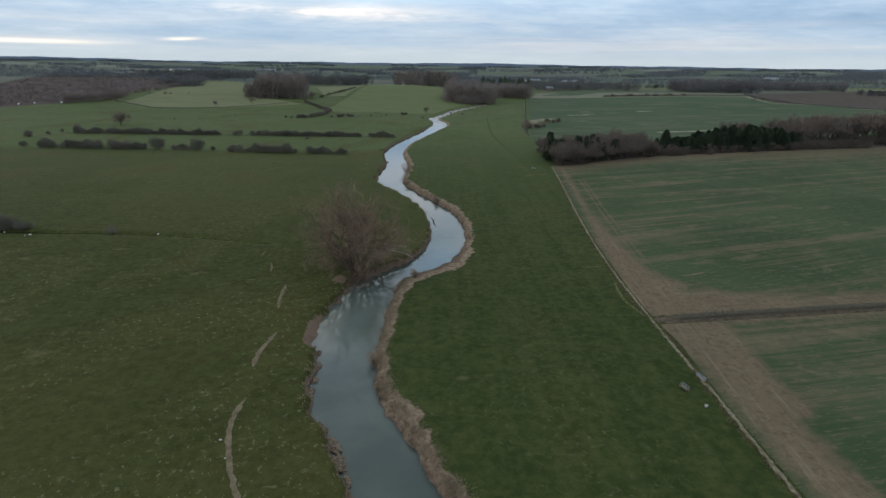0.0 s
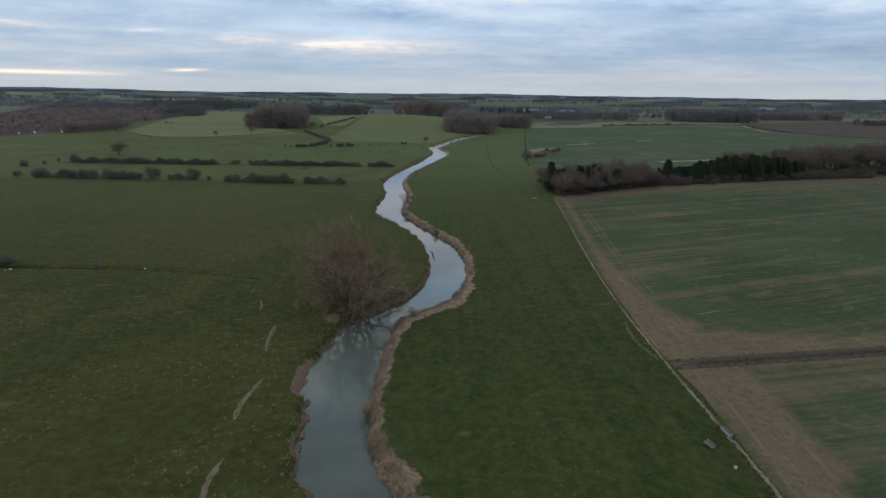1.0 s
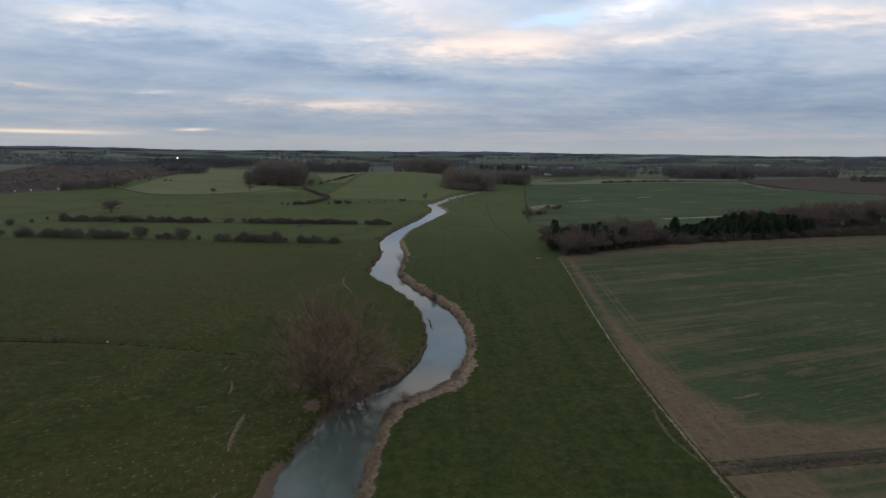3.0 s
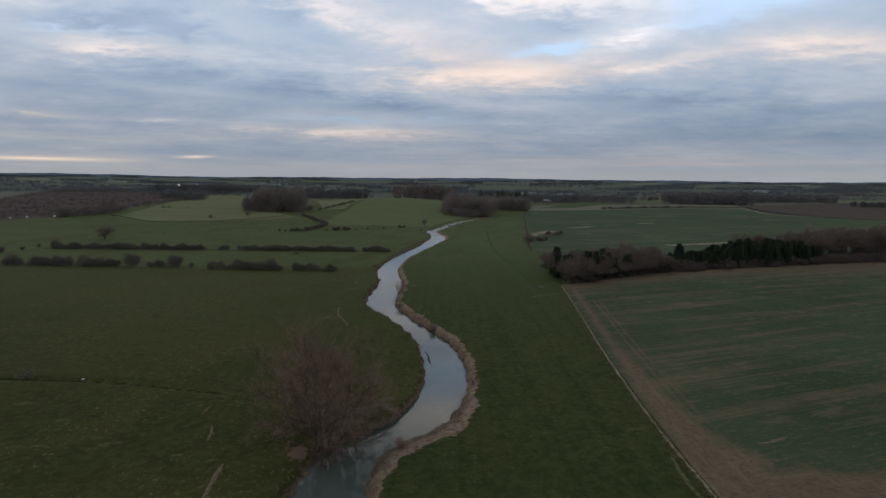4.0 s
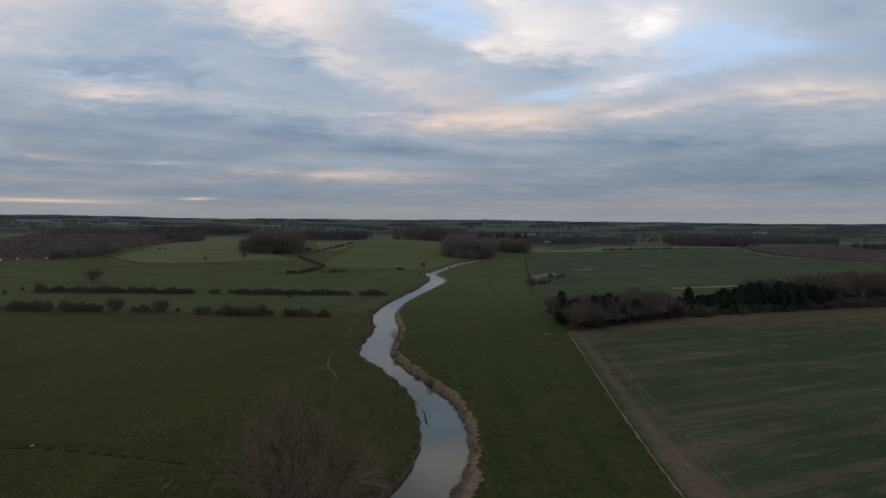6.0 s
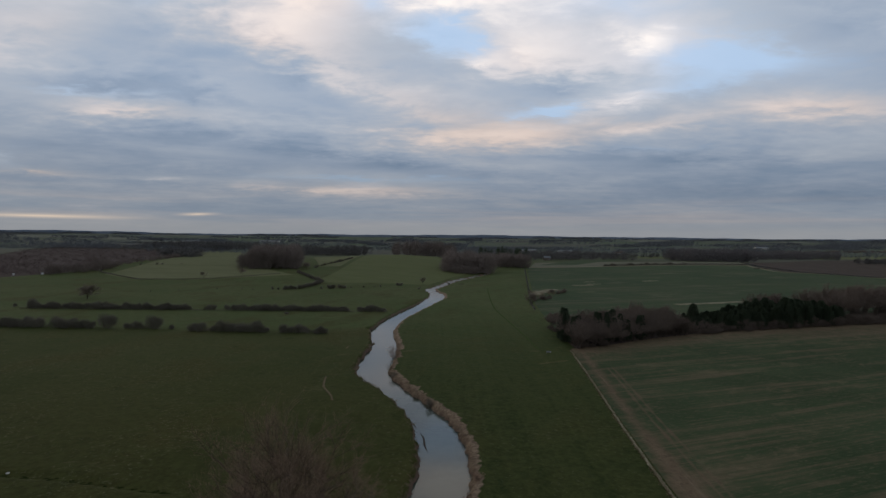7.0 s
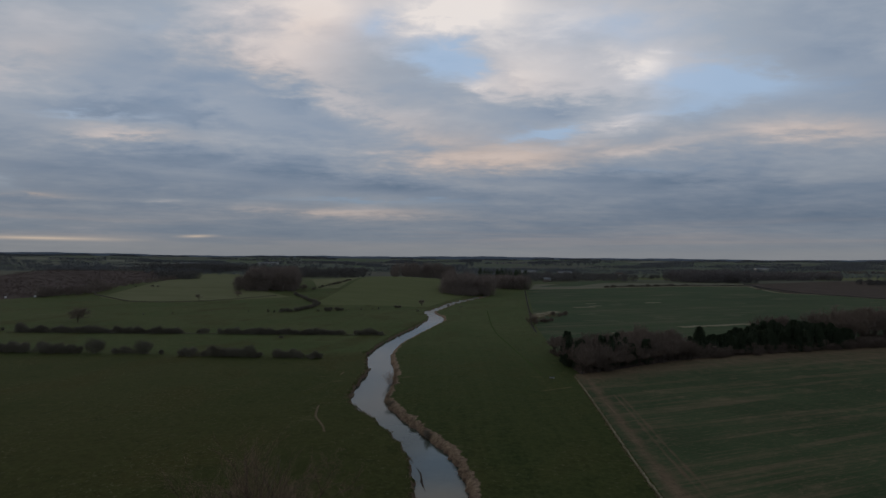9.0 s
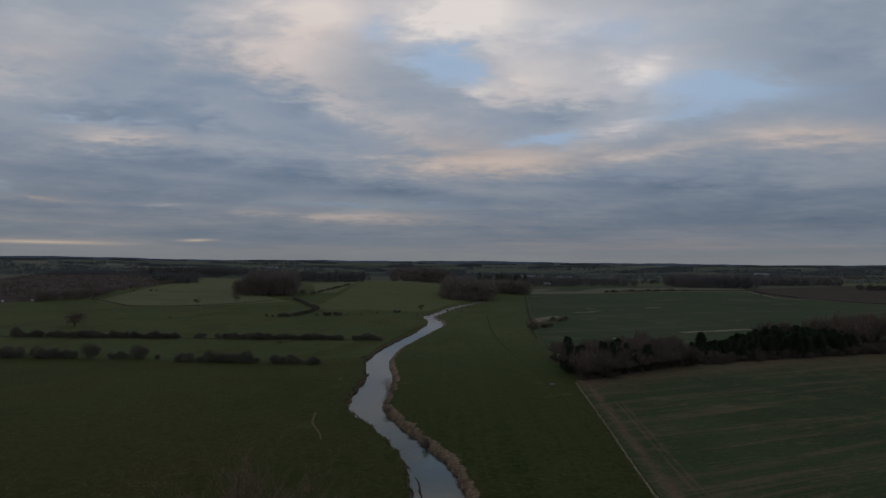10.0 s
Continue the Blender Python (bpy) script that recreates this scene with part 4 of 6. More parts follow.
for x, y, width, tall in ((-112.3, 387.3, 1.8, 1.9), (-108.6, 388, 2.2, 1.0), (-103.6, 388.4, 3.6, 0.9), (-100.2, 390, 3.4, 1.3), (-81, 396, 2.0, 1.3), (-76.5, 398, 4.4, 1.0), (-73, 399, 4.6, 1.0),
                          (-69, 400, 4.6, 1.0), (-66, 402, 3.6, 0.9), (-62, 405, 1.4, 1.0), (-53.3, 409, 1.3, 1.5), (-46, 413, 1.4, 1.0), (-42, 416.5, 1.6, 1.6), (-30.5, 429, 3.8, 0.9), (-28, 430, 3.6, 0.9)):
    set_bush(SHRUBS[1], x, y, width, tall, x, "bushes along the far fence")
for x, y, width, tall in ((-150, 388, 1.2, 1.6), (-133, 388, 1.0, 1.4), (-126, 389, 1.2, 1.5), (-168, 372, 1.4, 1.3), (-183, 366, 1.4, 1.4), (-320, 599, 4.0, 0.8), (-303, 601, 5.0, 0.9), (-298, 603, 4.0, 0.8), (-282, 612, 2.4, 0.8)):
    set_bush(LOW_SHRUB, x, y, width * 2.0, tall, x, "bushes along the far fence")


def long_hedge(name, points, height, width, per_metre, twig, twig_w, mat, label, seed):
    """A continuous hedge: twigs filling a low rounded bank of growth along a line."""
    rng = np.random.default_rng(seed)
    P = np.array(points, float)
    far = np.concatenate([[0], np.cumsum(np.hypot(*np.diff(P, axis=0).T))])
    n = int(far[-1] * per_metre)
    k = rng.uniform(0, far[-1], n)
    x, y = np.interp(k, far, P[:, 0]) + rng.normal(size=n) * width * 0.3, np.interp(k, far, P[:, 1]) + rng.normal(size=n) * width * 0.3
    top = height * (0.85 + 0.25 * rough(k * 0.7, k * 0.31, seed) + 0.15 * rough(k * 0.11, k * 0.07, seed + 2))
    z = land(x, y) + top * rng.random(n) ** 0.8 * 0.85
    at = np.stack([x, y, z], 1)
    d = rng.normal(size=(n, 3)) + np.array((0, 0, 0.7))
    d /= np.linalg.norm(d, axis=1)[:, None]
    a = np.cross(d, rng.normal(size=(n, 3)))
    a *= twig_w / (np.linalg.norm(a, axis=1)[:, None] + 1e-9)
    v = np.stack([at - a, at + a, at + d * twig * rng.uniform(0.6, 1.2, (n, 1))], 1).reshape(-1, 3)
    me = bpy.data.meshes.new(name)
    me.from_pydata(v.tolist(), [], np.arange(n * 3).reshape(-1, 3).tolist())
    me.materials.append(mat)
    return tagged(new(name, me), label, "hedge", kind="stuff")


long_hedge("trimmed_hedge", [(36.6, float(hedge_y(36.6))), (80, float(hedge_y(80))), (140, float(hedge_y(140)))], 1.0, 0.9, 190, 0.4, 0.02, M_HAWTHORN, "low trimmed leafless hedge between two wheat fields", 8)
long_hedge("hedge_understorey", [(-203, 285.6), (-150, 285.6), (-100, 285.6), (-24, 286)], 0.55, 0.7, 26, 0.5, 0.06, M_HAWTHORN, "low dark bramble growth under a hawthorn hedgerow", 17)
for run in ([(-181, 235.3), (-160, 234.1), (-133, 233.0)], [(-121, 232.8), (-108, 232.7)], [(-94.5, 229.2), (-80, 228.4), (-63.5, 227.6)], [(-59.5, 227.4), (-41, 226.6)]):
    long_hedge("hedge_understorey", run, 1.9, 1.5, 70, 0.7, 0.05, M_HAWTHORN, "tangled dark undergrowth between hawthorn bushes", 18)
for run in ([(-200, 287), (-121, 287)], [(-97, 287), (-44, 287)], [(-39, 287), (-26, 287)]):
    long_hedge("hedge_understorey", run, 2.0, 1.5, 60, 0.7, 0.06, M_HAWTHORN, "tangled dark undergrowth between hawthorn bushes", 19)
long_hedge("field_hedge", [(float(far_side(y)) + 6, y) for y in (505, 600, 700, 845)], 1.8, 1.6, 26, 0.8, 0.13, M_FAR_DARK, "low dark hedge beside a brown field", 20)
long_hedge("pasture_hedge", [(-318, 530), (-301, 503), (-263, 468), (-237, 446), (-210, 446), (-183, 462), (-166, 482), (-145, 515)], 1.2, 1.2, 22, 0.6, 0.10, M_HAWTHORN, "low dark hedge below a pale pasture", 14)
long_hedge("crop_hedge", [(50, 298), (52.2, 323), (60.2, 374), (70.5, 443), (84.7, 538), (102, 654)], 1.1, 0.5, 9, 0.6, 0.09, M_FAR_DARK, "thin dark hedge and fence line along a far crop", 15)
long_hedge("strip_hedge", [(208, 696), (312, 720), (420, 745)], 3.0, 1.8, 40, 0.9, 0.14, M_HAWTHORN, "low dark hedge along a stubble strip", 16)


def hedge_line(points, kinds, group, seed, gap=3.6, big=1.0):
    rng = random.Random(seed)
    for (xa, ya), (xb, yb) in zip(points, points[1:]):
        n = max(1, round(math.hypot(xb - xa, yb - ya) / gap))
        for i in range(n):
            k = (i + 0.5) / n
            ob = copy_thing(rng.choice(kinds), Matrix.Identity(4))
            s = big * rng.uniform(0.75, 1.2)
            at = on_land(xa + (xb - xa) * k + rng.uniform(-0.8, 0.8), ya + (yb - ya) * k + rng.uniform(-0.8, 0.8))
            ob.matrix_basis = Matrix.LocRotScale(Vector(at), Euler((0, 0, rng.uniform(0, 6.28))), Vector((s, s, s)))
            tagged(ob, group=group)


hedge_line([(-132, 528), (-111, 484), (-92, 445), (-91, 416), (-95, 394), (-104, 388)], SHRUBS, "bushes of the crooked hedge", 7, 3.0, 0.82)
hedge_line([(-129, 572), (-126, 592), (-122, 620), (-117, 633), (-114, 656), (-109, 702)], SHRUBS, "bushes along the meadow's crest", 13, 9, 0.85)
# single trees
TREES = [broadleaf(60 + i, 11, 0.11, 4, 14, 0.72).put("bare_tree", on_land(*p), M_BARK, M_TWIG, label="bare round-crowned tree standing alone in pasture", category="tree", size=s)
         for i, (p, s) in enumerate((((-132, 560), 0.85), ((-171.6, 493), 0.75), ((-193.4, 466), 0.6)))]
LONE = broadleaf(66, 9.5, 0.036, 5, 36, 0.75, 0.10, 0.95).put("bare_tree", on_land(-196.5, 325.7), M_BARK, M_TWIG, label="wide spreading bare tree standing alone in pasture", category="tree")
LONE.matrix_basis = LONE.matrix_basis @ Matrix.Diagonal((1.45, 1.45, 1.12, 1))
for (x, y), s in (((-12, 445), 0.62), ((-136, 566), 0.7), ((53, 330), 0.6), ((52, 318), 0.75), ((60, 372), 0.35)):
    ob = copy_thing(TREES[(x * 7) % 3], Matrix.Identity(4))
    ob.matrix_basis = Matrix.LocRotScale(Vector(on_land(x, y)), Euler((0, 0, x)), Vector((s, s, s)))

# the copse along the top of the wheat field
COPSE_TREES = [broadleaf(80 + i, 9.5, 0.05, 4, 18, 0.62).put("copse_tree", on_land(*p), M_BARK, M_COPSE_TWIG, label="slim bare grey-brown tree in a field-edge copse", category="tree",
                                                           group="bare trees of the copse") for i, p in enumerate(((50, 212), (62, 220), (76, 226), (88, 233)))]
PINES = [conifer(90 + i, 9.5, 7.2, 2600).put("conifer", on_land(*p), M_BARK, M_CONIFER, label="dark dense evergreen conifer in a field-edge copse", category="tree",
                                       group="conifers of the copse") for i, p in enumerate(((68, 232), (110, 254), (140, 266)))]
SLIM_PINES = [conifer(93, 9.5, 3.6, 1100).put("conifer", on_land(47.5, 211), M_BARK, M_CONIFER, label="slim dark evergreen conifer at the copse corner", category="tree",
                                               group="conifers of the copse")]
SCRUB = [shrub(95 + i, 4.0, 5.2, 1300, 0.06).put("scrub_bush", on_land(*p), M_BARK, M_THICKET, label="bare grey-brown scrub bush at the copse's edge", category="bush",
                                              group="scrub of the copse") for i, p in enumerate(((48, 207), (120, 246)))]


def scatter(kinds, n, x0, x1, y0, y1, s0, s1, seed):
    rng = random.Random(seed)
    for i in range(n):
        x = x0 + (x1 - x0) * (i + rng.random()) / n
        ob = copy_thing(rng.choice(kinds), Matrix.Identity(4))
        s = rng.uniform(s0, s1)
        ob.matrix_basis = Matrix.LocRotScale(Vector(on_land(x, float(top_edge(x)) + rng.uniform(y0, y1))), Euler((0, 0, rng.uniform(0, 6.28))), Vector((s, s, s * rng.uniform(0.85, 1.1))))


scatter(COPSE_TREES, 84, 46, 93, 4, 30, 0.92, 1.28, 21)
scatter(COPSE_TREES, 14, 45.5, 53, 4, 46, 0.5, 0.9, 33)
scatter(SCRUB, 9, 45.6, 49, 6, 44, 0.4, 0.7, 34)
scatter(SLIM_PINES, 6, 44.5, 48, 14, 24, 0.8, 1.2, 22)
scatter(SLIM_PINES, 2, 51, 53, 14, 20, 0.7, 0.85, 35)
scatter(SLIM_PINES, 18, 57, 70, 4, 12, 0.75, 1.05, 36)
scatter(SLIM_PINES, 6, 73, 77, 3, 7, 0.8, 0.98, 23)
scatter(SCRUB, 16, 45, 95, 1.5, 6, 0.35, 0.65, 24)
scatter(COPSE_TREES, 34, 46, 96, 1.5, 5, 0.6, 1.0, 38)
scatter(SCRUB, 9, 88, 104, 4, 10, 0.5, 0.8, 37)
for i in range(7):   # the conifers grow taller along the belt
    tall = (0.58, 0.74, 0.90, 1.04, 1.16, 1.06, 0.92)[i]
    scatter(PINES, 30, 103 + i * 10.5, 117 + i * 10.5, 4, 22, tall * 0.72, tall * 1.06, 250 + i)
scatter(SCRUB, 70, 100, 222, 0.5, 4, 0.40, 0.95, 26)
scatter(COPSE_TREES, 64, 92, 220, 1.5, 6, 0.35, 0.68, 27)
scatter(COPSE_TREES, 12, 150, 168, 28, 34, 1.25, 1.45, 31)
scatter(COPSE_TREES, 90, 182, 290, 8, 40, 1.35, 2.0, 28)
scatter(SCRUB, 70, 175, 300, 4, 24, 0.9, 1.5, 29)
scatter(SCRUB, 6, 56, 68, 128, 138, 0.6, 0.9, 30)


# ---- distant woods, hedges and fields ----
class Woods:
    """Many far trees in one mesh."""

    def __init__(self, seed):
        self.rng, self.v, self.f = np.random.default_rng(seed), [], []
        self.count = 0

    def tree(self, x, y, height, width, twigs, wide):
        rng = self.rng
        z = float(land(x, y)) - 0.3
        d = rng.normal(size=(twigs, 3))
        d /= np.linalg.norm(d, axis=1)[:, None]
        s = rng.uniform(0.15, 1.0, (twigs, 1)) ** 0.5
        at = np.array((x, y, z + height * 0.50)) + d * s * np.array((width * 0.5, width * 0.5, height * 0.47))
        w = d + rng.normal(size=(twigs, 3)) * 0.4 + np.array((0, 0, 0.6))
        w /= np.linalg.norm(w, axis=1)[:, None]
        a = np.cross(w, rng.normal(size=(twigs, 3)))
        a /= np.linalg.norm(a, axis=1)[:, None] + 1e-9
        tip = at + w * height * 0.2
        self.put(np.stack([at + a * wide, at - a * wide, tip], 1).reshape(-1, 3), np.arange(twigs * 3).reshape(-1, 3))
        r = height * 0.02 + wide * 0.25
        c = np.array([(x - r, y, z), (x + r, y, z), (x, y + r, z), (x, y, z + height * 0.8)])
        self.put(c, np.array([(0, 1, 3), (1, 2, 3), (2, 0, 3)]))

    def put(self, v, f):
        self.v.append(v), self.f.append(f + self.count)
        self.count += len(v)

    def finish(self, name, mat, label, category="woodland"):
        v, f = np.vstack(self.v), np.vstack(self.f)
        me = bpy.data.meshes.new(name)
        me.from_pydata(v.tolist(), [], f.tolist())
        me.materials.append(mat)
        return tagged(new(name, me), label, category, kind="stuff")


def wood(name, x0, x1, y0, y1, n, height, mat, label, seed, slant=0.0, twigs=200, width=0.55):
    w = Woods(seed)
    for i in range(n):
        x, k = w.rng.uniform(x0, x1), w.rng.random()
        y = y0 + (y1 - y0) * k
        x += slant * (y - y0)
        h = height * w.rng.uniform(0.75, 1.1)
        w.tree(x, y, h, h * width, twigs, 0.0002 * math.hypot(x, y))
    return w.finish(name, mat, label)


def belt(name, points, n, height, depth, mat, label, seed, twigs=170, width=0.75):
    """A belt of trees along a bent line."""
    w = Woods(seed)
    P = np.array(points, float)
    far = np.concatenate([[0], np.cumsum(np.hypot(*np.diff(P, axis=0).T))])
    for i in range(n):
        k = w.rng.uniform(0, far[-1])
        x, y = np.interp(k, far, P[:, 0]) + w.rng.normal() * depth, np.interp(k, far, P[:, 1]) + w.rng.normal() * depth
        h = height * w.rng.uniform(0.45, 1.15)
        w.tree(x, y, h, h * width, twigs, 0.0002 * math.hypot(x, y))
    return w.finish(name, mat, label)


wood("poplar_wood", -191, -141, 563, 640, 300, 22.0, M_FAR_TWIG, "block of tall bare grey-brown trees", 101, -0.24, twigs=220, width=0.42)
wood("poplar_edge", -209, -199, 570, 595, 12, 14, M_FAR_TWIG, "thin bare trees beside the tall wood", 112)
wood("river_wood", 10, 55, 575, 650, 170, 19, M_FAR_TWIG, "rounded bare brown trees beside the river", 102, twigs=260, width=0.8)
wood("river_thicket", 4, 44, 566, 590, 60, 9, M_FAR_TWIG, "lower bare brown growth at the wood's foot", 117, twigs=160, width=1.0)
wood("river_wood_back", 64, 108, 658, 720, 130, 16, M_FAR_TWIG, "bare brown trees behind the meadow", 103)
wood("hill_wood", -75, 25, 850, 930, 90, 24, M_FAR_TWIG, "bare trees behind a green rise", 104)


def coppice():
    """Young trees close together over the whole of one brown plot."""
    w = Woods(120)
    for i in range(4200):
        x, y = coppice_plot(w.rng.random(), w.rng.random() ** 1.5)
        h = w.rng.uniform(2.4, 3.8)
        w.tree(float(x), float(y), h, h * 1.5, 12, 0.0003 * math.hypot(x, y))
    w.finish("coppice", M_COPPICE, "young bare reddish-brown coppice")


coppice()
belt("scrub_belt", [(-334, 478), (-327, 494), (-319, 502), (-319, 528), (-330, 560)], 60, 9.5, 3, M_FAR_TWIG, "dark bare scrub along a brown field", 105, twigs=240)
belt("scrub_belt_upper", [(-330, 560), (-344, 610), (-352, 692), (-368, 772), (-395, 840)], 90, 5.5, 3.5, M_FAR_TWIG, "low bare scrub along a brown field", 118, twigs=160)
wood("tall_poplars", -322, -315, 518, 532, 4, 15, M_FAR_TWIG, "two slim bare poplars above the scrub", 119, twigs=200, width=0.16)
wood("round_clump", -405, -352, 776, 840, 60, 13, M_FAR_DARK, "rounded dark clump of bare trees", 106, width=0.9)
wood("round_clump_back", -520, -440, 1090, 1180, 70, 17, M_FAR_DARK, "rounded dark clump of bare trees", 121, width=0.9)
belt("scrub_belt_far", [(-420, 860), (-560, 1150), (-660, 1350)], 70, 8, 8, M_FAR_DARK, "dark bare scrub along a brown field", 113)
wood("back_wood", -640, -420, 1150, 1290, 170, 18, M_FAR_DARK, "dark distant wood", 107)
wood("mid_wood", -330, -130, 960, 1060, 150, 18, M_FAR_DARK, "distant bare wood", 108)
wood("right_wood_near", 398, 520, 885, 960, 150, 21, M_HAZED_TWIG, "long bare grey-brown wood", 122)
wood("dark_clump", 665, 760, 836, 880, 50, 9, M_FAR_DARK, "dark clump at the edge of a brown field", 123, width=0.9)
wood("right_wood", 505, 740, 985, 1090, 210, 15, M_HAZED_TWIG, "long bare grey-brown wood", 109)
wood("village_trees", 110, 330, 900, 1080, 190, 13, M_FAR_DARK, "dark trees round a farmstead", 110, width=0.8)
wood("village_conifers", 70, 150, 900, 960, 22, 20, M_CONIFER, "dark conifers among farm buildings", 111, width=0.3)
wood("right_copse", 330, 500, 1040, 1100, 34, 9, M_FAR_DARK, "scattered low trees round a green field", 116, width=0.9)
wood("roadside_trees", 820, 1100, 1240, 1300, 90, 6, M_FAR_TWIG, "low bare trees beside a brown field", 114, width=0.8)
belt("brown_field_hedge", [(416, 738), (389, 660), (378, 605), (413, 585), (441, 530), (451, 500)], 90, 1.5, 0.8, M_FAR_DARK, "low dark hedge beside a brown field", 115, 30, 1.2)


def patchwork():
    """Far fields, hedges between them and scattered woods, out to the horizon."""
    rng = random.Random(77)
    hedges, woods = Woods(201), Woods(202)
    y = 1090.0
    while y < 4500:
        deep = rng.uniform(130, 260) * (0.6 + y / 2600)
        half = y * 0.98 + 200
        x = -half + rng.uniform(-200, 0)
        while x < half:
            wide = rng.uniform(180, 420) * (0.7 + y / 3500)
            tilt = rng.uniform(-30, 30)
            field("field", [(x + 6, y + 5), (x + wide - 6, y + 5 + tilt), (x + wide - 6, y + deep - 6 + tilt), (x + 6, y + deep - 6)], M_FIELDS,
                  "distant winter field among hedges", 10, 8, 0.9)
            for i in range(int(wide / 4.0)):
                px = x + (i + rng.random()) * 4.0
                h = rng.choice((2.2, 2.5, 2.8, 2.8, 3.2, 7.0 if rng.random() < 0.12 else 2.6))
                hedges.tree(px, y + tilt * (px - x) / wide + rng.uniform(-1.5, 1.5), h, max(5.0, h), 14, 0.0003 * y)
            cx = x + rng.random() * wide
            if rng.random() < 0.7 and not (-0.60 < cx / y < -0.40 and y < 1800):   # the view to the lit yard stays free
                n = rng.randint(40, 90)
                cw = rng.uniform(50, 150)
                for i in range(n):
                    h = rng.uniform(8, 14)
                    woods.tree(cx + rng.uniform(-cw, cw), y + rng.uniform(0.05, 0.30) * deep, h, h * 1.1, 34, 0.0004 * y)
            x += wide
        y += deep
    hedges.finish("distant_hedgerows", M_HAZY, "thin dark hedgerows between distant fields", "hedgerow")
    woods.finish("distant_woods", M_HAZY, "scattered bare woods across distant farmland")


patchwork()


def far_belts():
    """Bare tree belts and shelter strips across the middle distance."""
    rng = random.Random(91)
    w = Woods(203)
    for b in range(64):
        y = 1000 * (3.2 ** rng.random())
        x = rng.uniform(-0.95, 0.95) * y
        if y < 1250 and -0.30 < x / y < -0.12 or (y < 1150 and 0.1 < x / y < 0.42):
            continue
        length, slope, tall = rng.uniform(60, 320) * (0.6 + y / 2500), rng.uniform(-0.25, 0.25), rng.uniform(6, 13)
        for i in range(int(length / 5)):
            k = (i + rng.random()) * 5
            h = tall * rng.uniform(0.5, 1.15)
            w.tree(x + k, y + slope * k + rng.uniform(-6, 6), h, h * 0.85, 60, 0.00028 * y)
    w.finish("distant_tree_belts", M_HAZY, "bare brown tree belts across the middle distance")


far_belts()


def ridge():
    """The last low hills, which close the view."""
    a = np.linspace(radians(-80), radians(80), 220)
    r = np.array([4720.0, 4760, 4800])[:, None] + 0 * a[None, :]
    X, Y = np.sin(a)[None, :] * r, np.cos(a)[None, :] * r
    top = 5 * np.sin(a * 7 + 1) + 3 * np.sin(a * 19) + 1.6 * np.sin(a * 61 + 2) + 1.2 * np.sin(a * 170)
    Z = land(X, Y) + np.array([-6.0, 10, 20])[:, None] + top[None, :] * np.array([0, 0.7, 1.0])[:, None]
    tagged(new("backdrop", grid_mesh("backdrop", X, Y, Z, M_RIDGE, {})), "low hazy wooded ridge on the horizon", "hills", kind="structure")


ridge()


# ---- paths, verges, reeds ----
def strip(name, points, width, mat, label, category, ragged=0.25, lift=0.05, seed=0):
    line = spline([(x, y, 0) for x, y in points], 0.5)[:, :2]
    step = np.gradient(line, axis=0)
    across = np.stack([step[:, 1], -step[:, 0]], 1) / np.hypot(step[:, 0], step[:, 1])[:, None]
    taper = np.clip(np.minimum(np.arange(len(line)), np.arange(len(line))[::-1]) / 3.0, 0.45, 1)
    rng = np.random.default_rng(seed)
    wl, wr = (width * 0.5 * taper * (1 + ragged * rng.normal(size=len(line))) for _ in range(2))
    k = np.stack([-wl - 0.05, -wl * 0.7, 0 * wl, wr * 0.7, wr + 0.05], 1)
    X, Y = line[:, 0:1] + across[:, 0:1] * k, line[:, 1:2] + across[:, 1:2] * k
    Z = ground_height(X, Y)[0] + lift * np.array([-1.0, 1, 1.2, 1, -1.0])[None, :]
    return tagged(new(name, grid_mesh(name, X, Y, Z, mat, {})), label, category, kind="structure")


for i, pts in enumerate(([(-27.4, 77.8), (-27.0, 73), (-26.0, 68.2)], [(-24.0, 60.0), (-24.7, 55), (-24.3, 50.8)], [(-22.8, 44), (-23.0, 40.5), (-22.2, 37), (-20.2, 32), (-18.3, 28.6), (-17.5, 24)],
                         [(-33.3, 88.6), (-32.4, 86), (-32.0, 84.0)], [(-28.6, 164.5), (-27.4, 156), (-24.5, 149), (-22.8, 144)], [(-29.4, 204), (-29.6, 199)],
                         [(29.5, 180.2), (34, 182.5), (39.5, 185.2)], [(-36.5, 95), (-36.6, 92.5)])):
    strip("livestock_path", pts, (0.65, 0.7, 0.62, 0.45, 0.55, 0.6, 1.1, 0.4)[i], M_FADED if i == 6 else M_DIRT, "bare pale earth cattle path worn through grass", "path", seed=i)


strip("ditch", [(-150, 107.5), (-110, 107.6), (-80, 107.5), (-60, 106.1), (-45, 103.2), (-37, 101.0)], 0.8, M_DITCH, "shallow wet ditch with dark rushes across pasture", "ditch", 0.4, 0.06, 22)
strip("grass_verge", [(float(fence_x(y)) + 0.05, y) for y in (2, 29, 49, 65, 90, 123, 164, 200)], 0.5, M_VERGE, "strip of pale dead grass along a field boundary", "grass", 0.4, 0.05, 20)
strip("hedge_bottom", [(x, float(hedge_y(x)) - 0.1) for x in (33.2, 60, 100, 138)], 3.2, M_VERGE_DARK, "dead grass and leaf litter under a low hedge", "grass", 0.2, 0.07, 21)


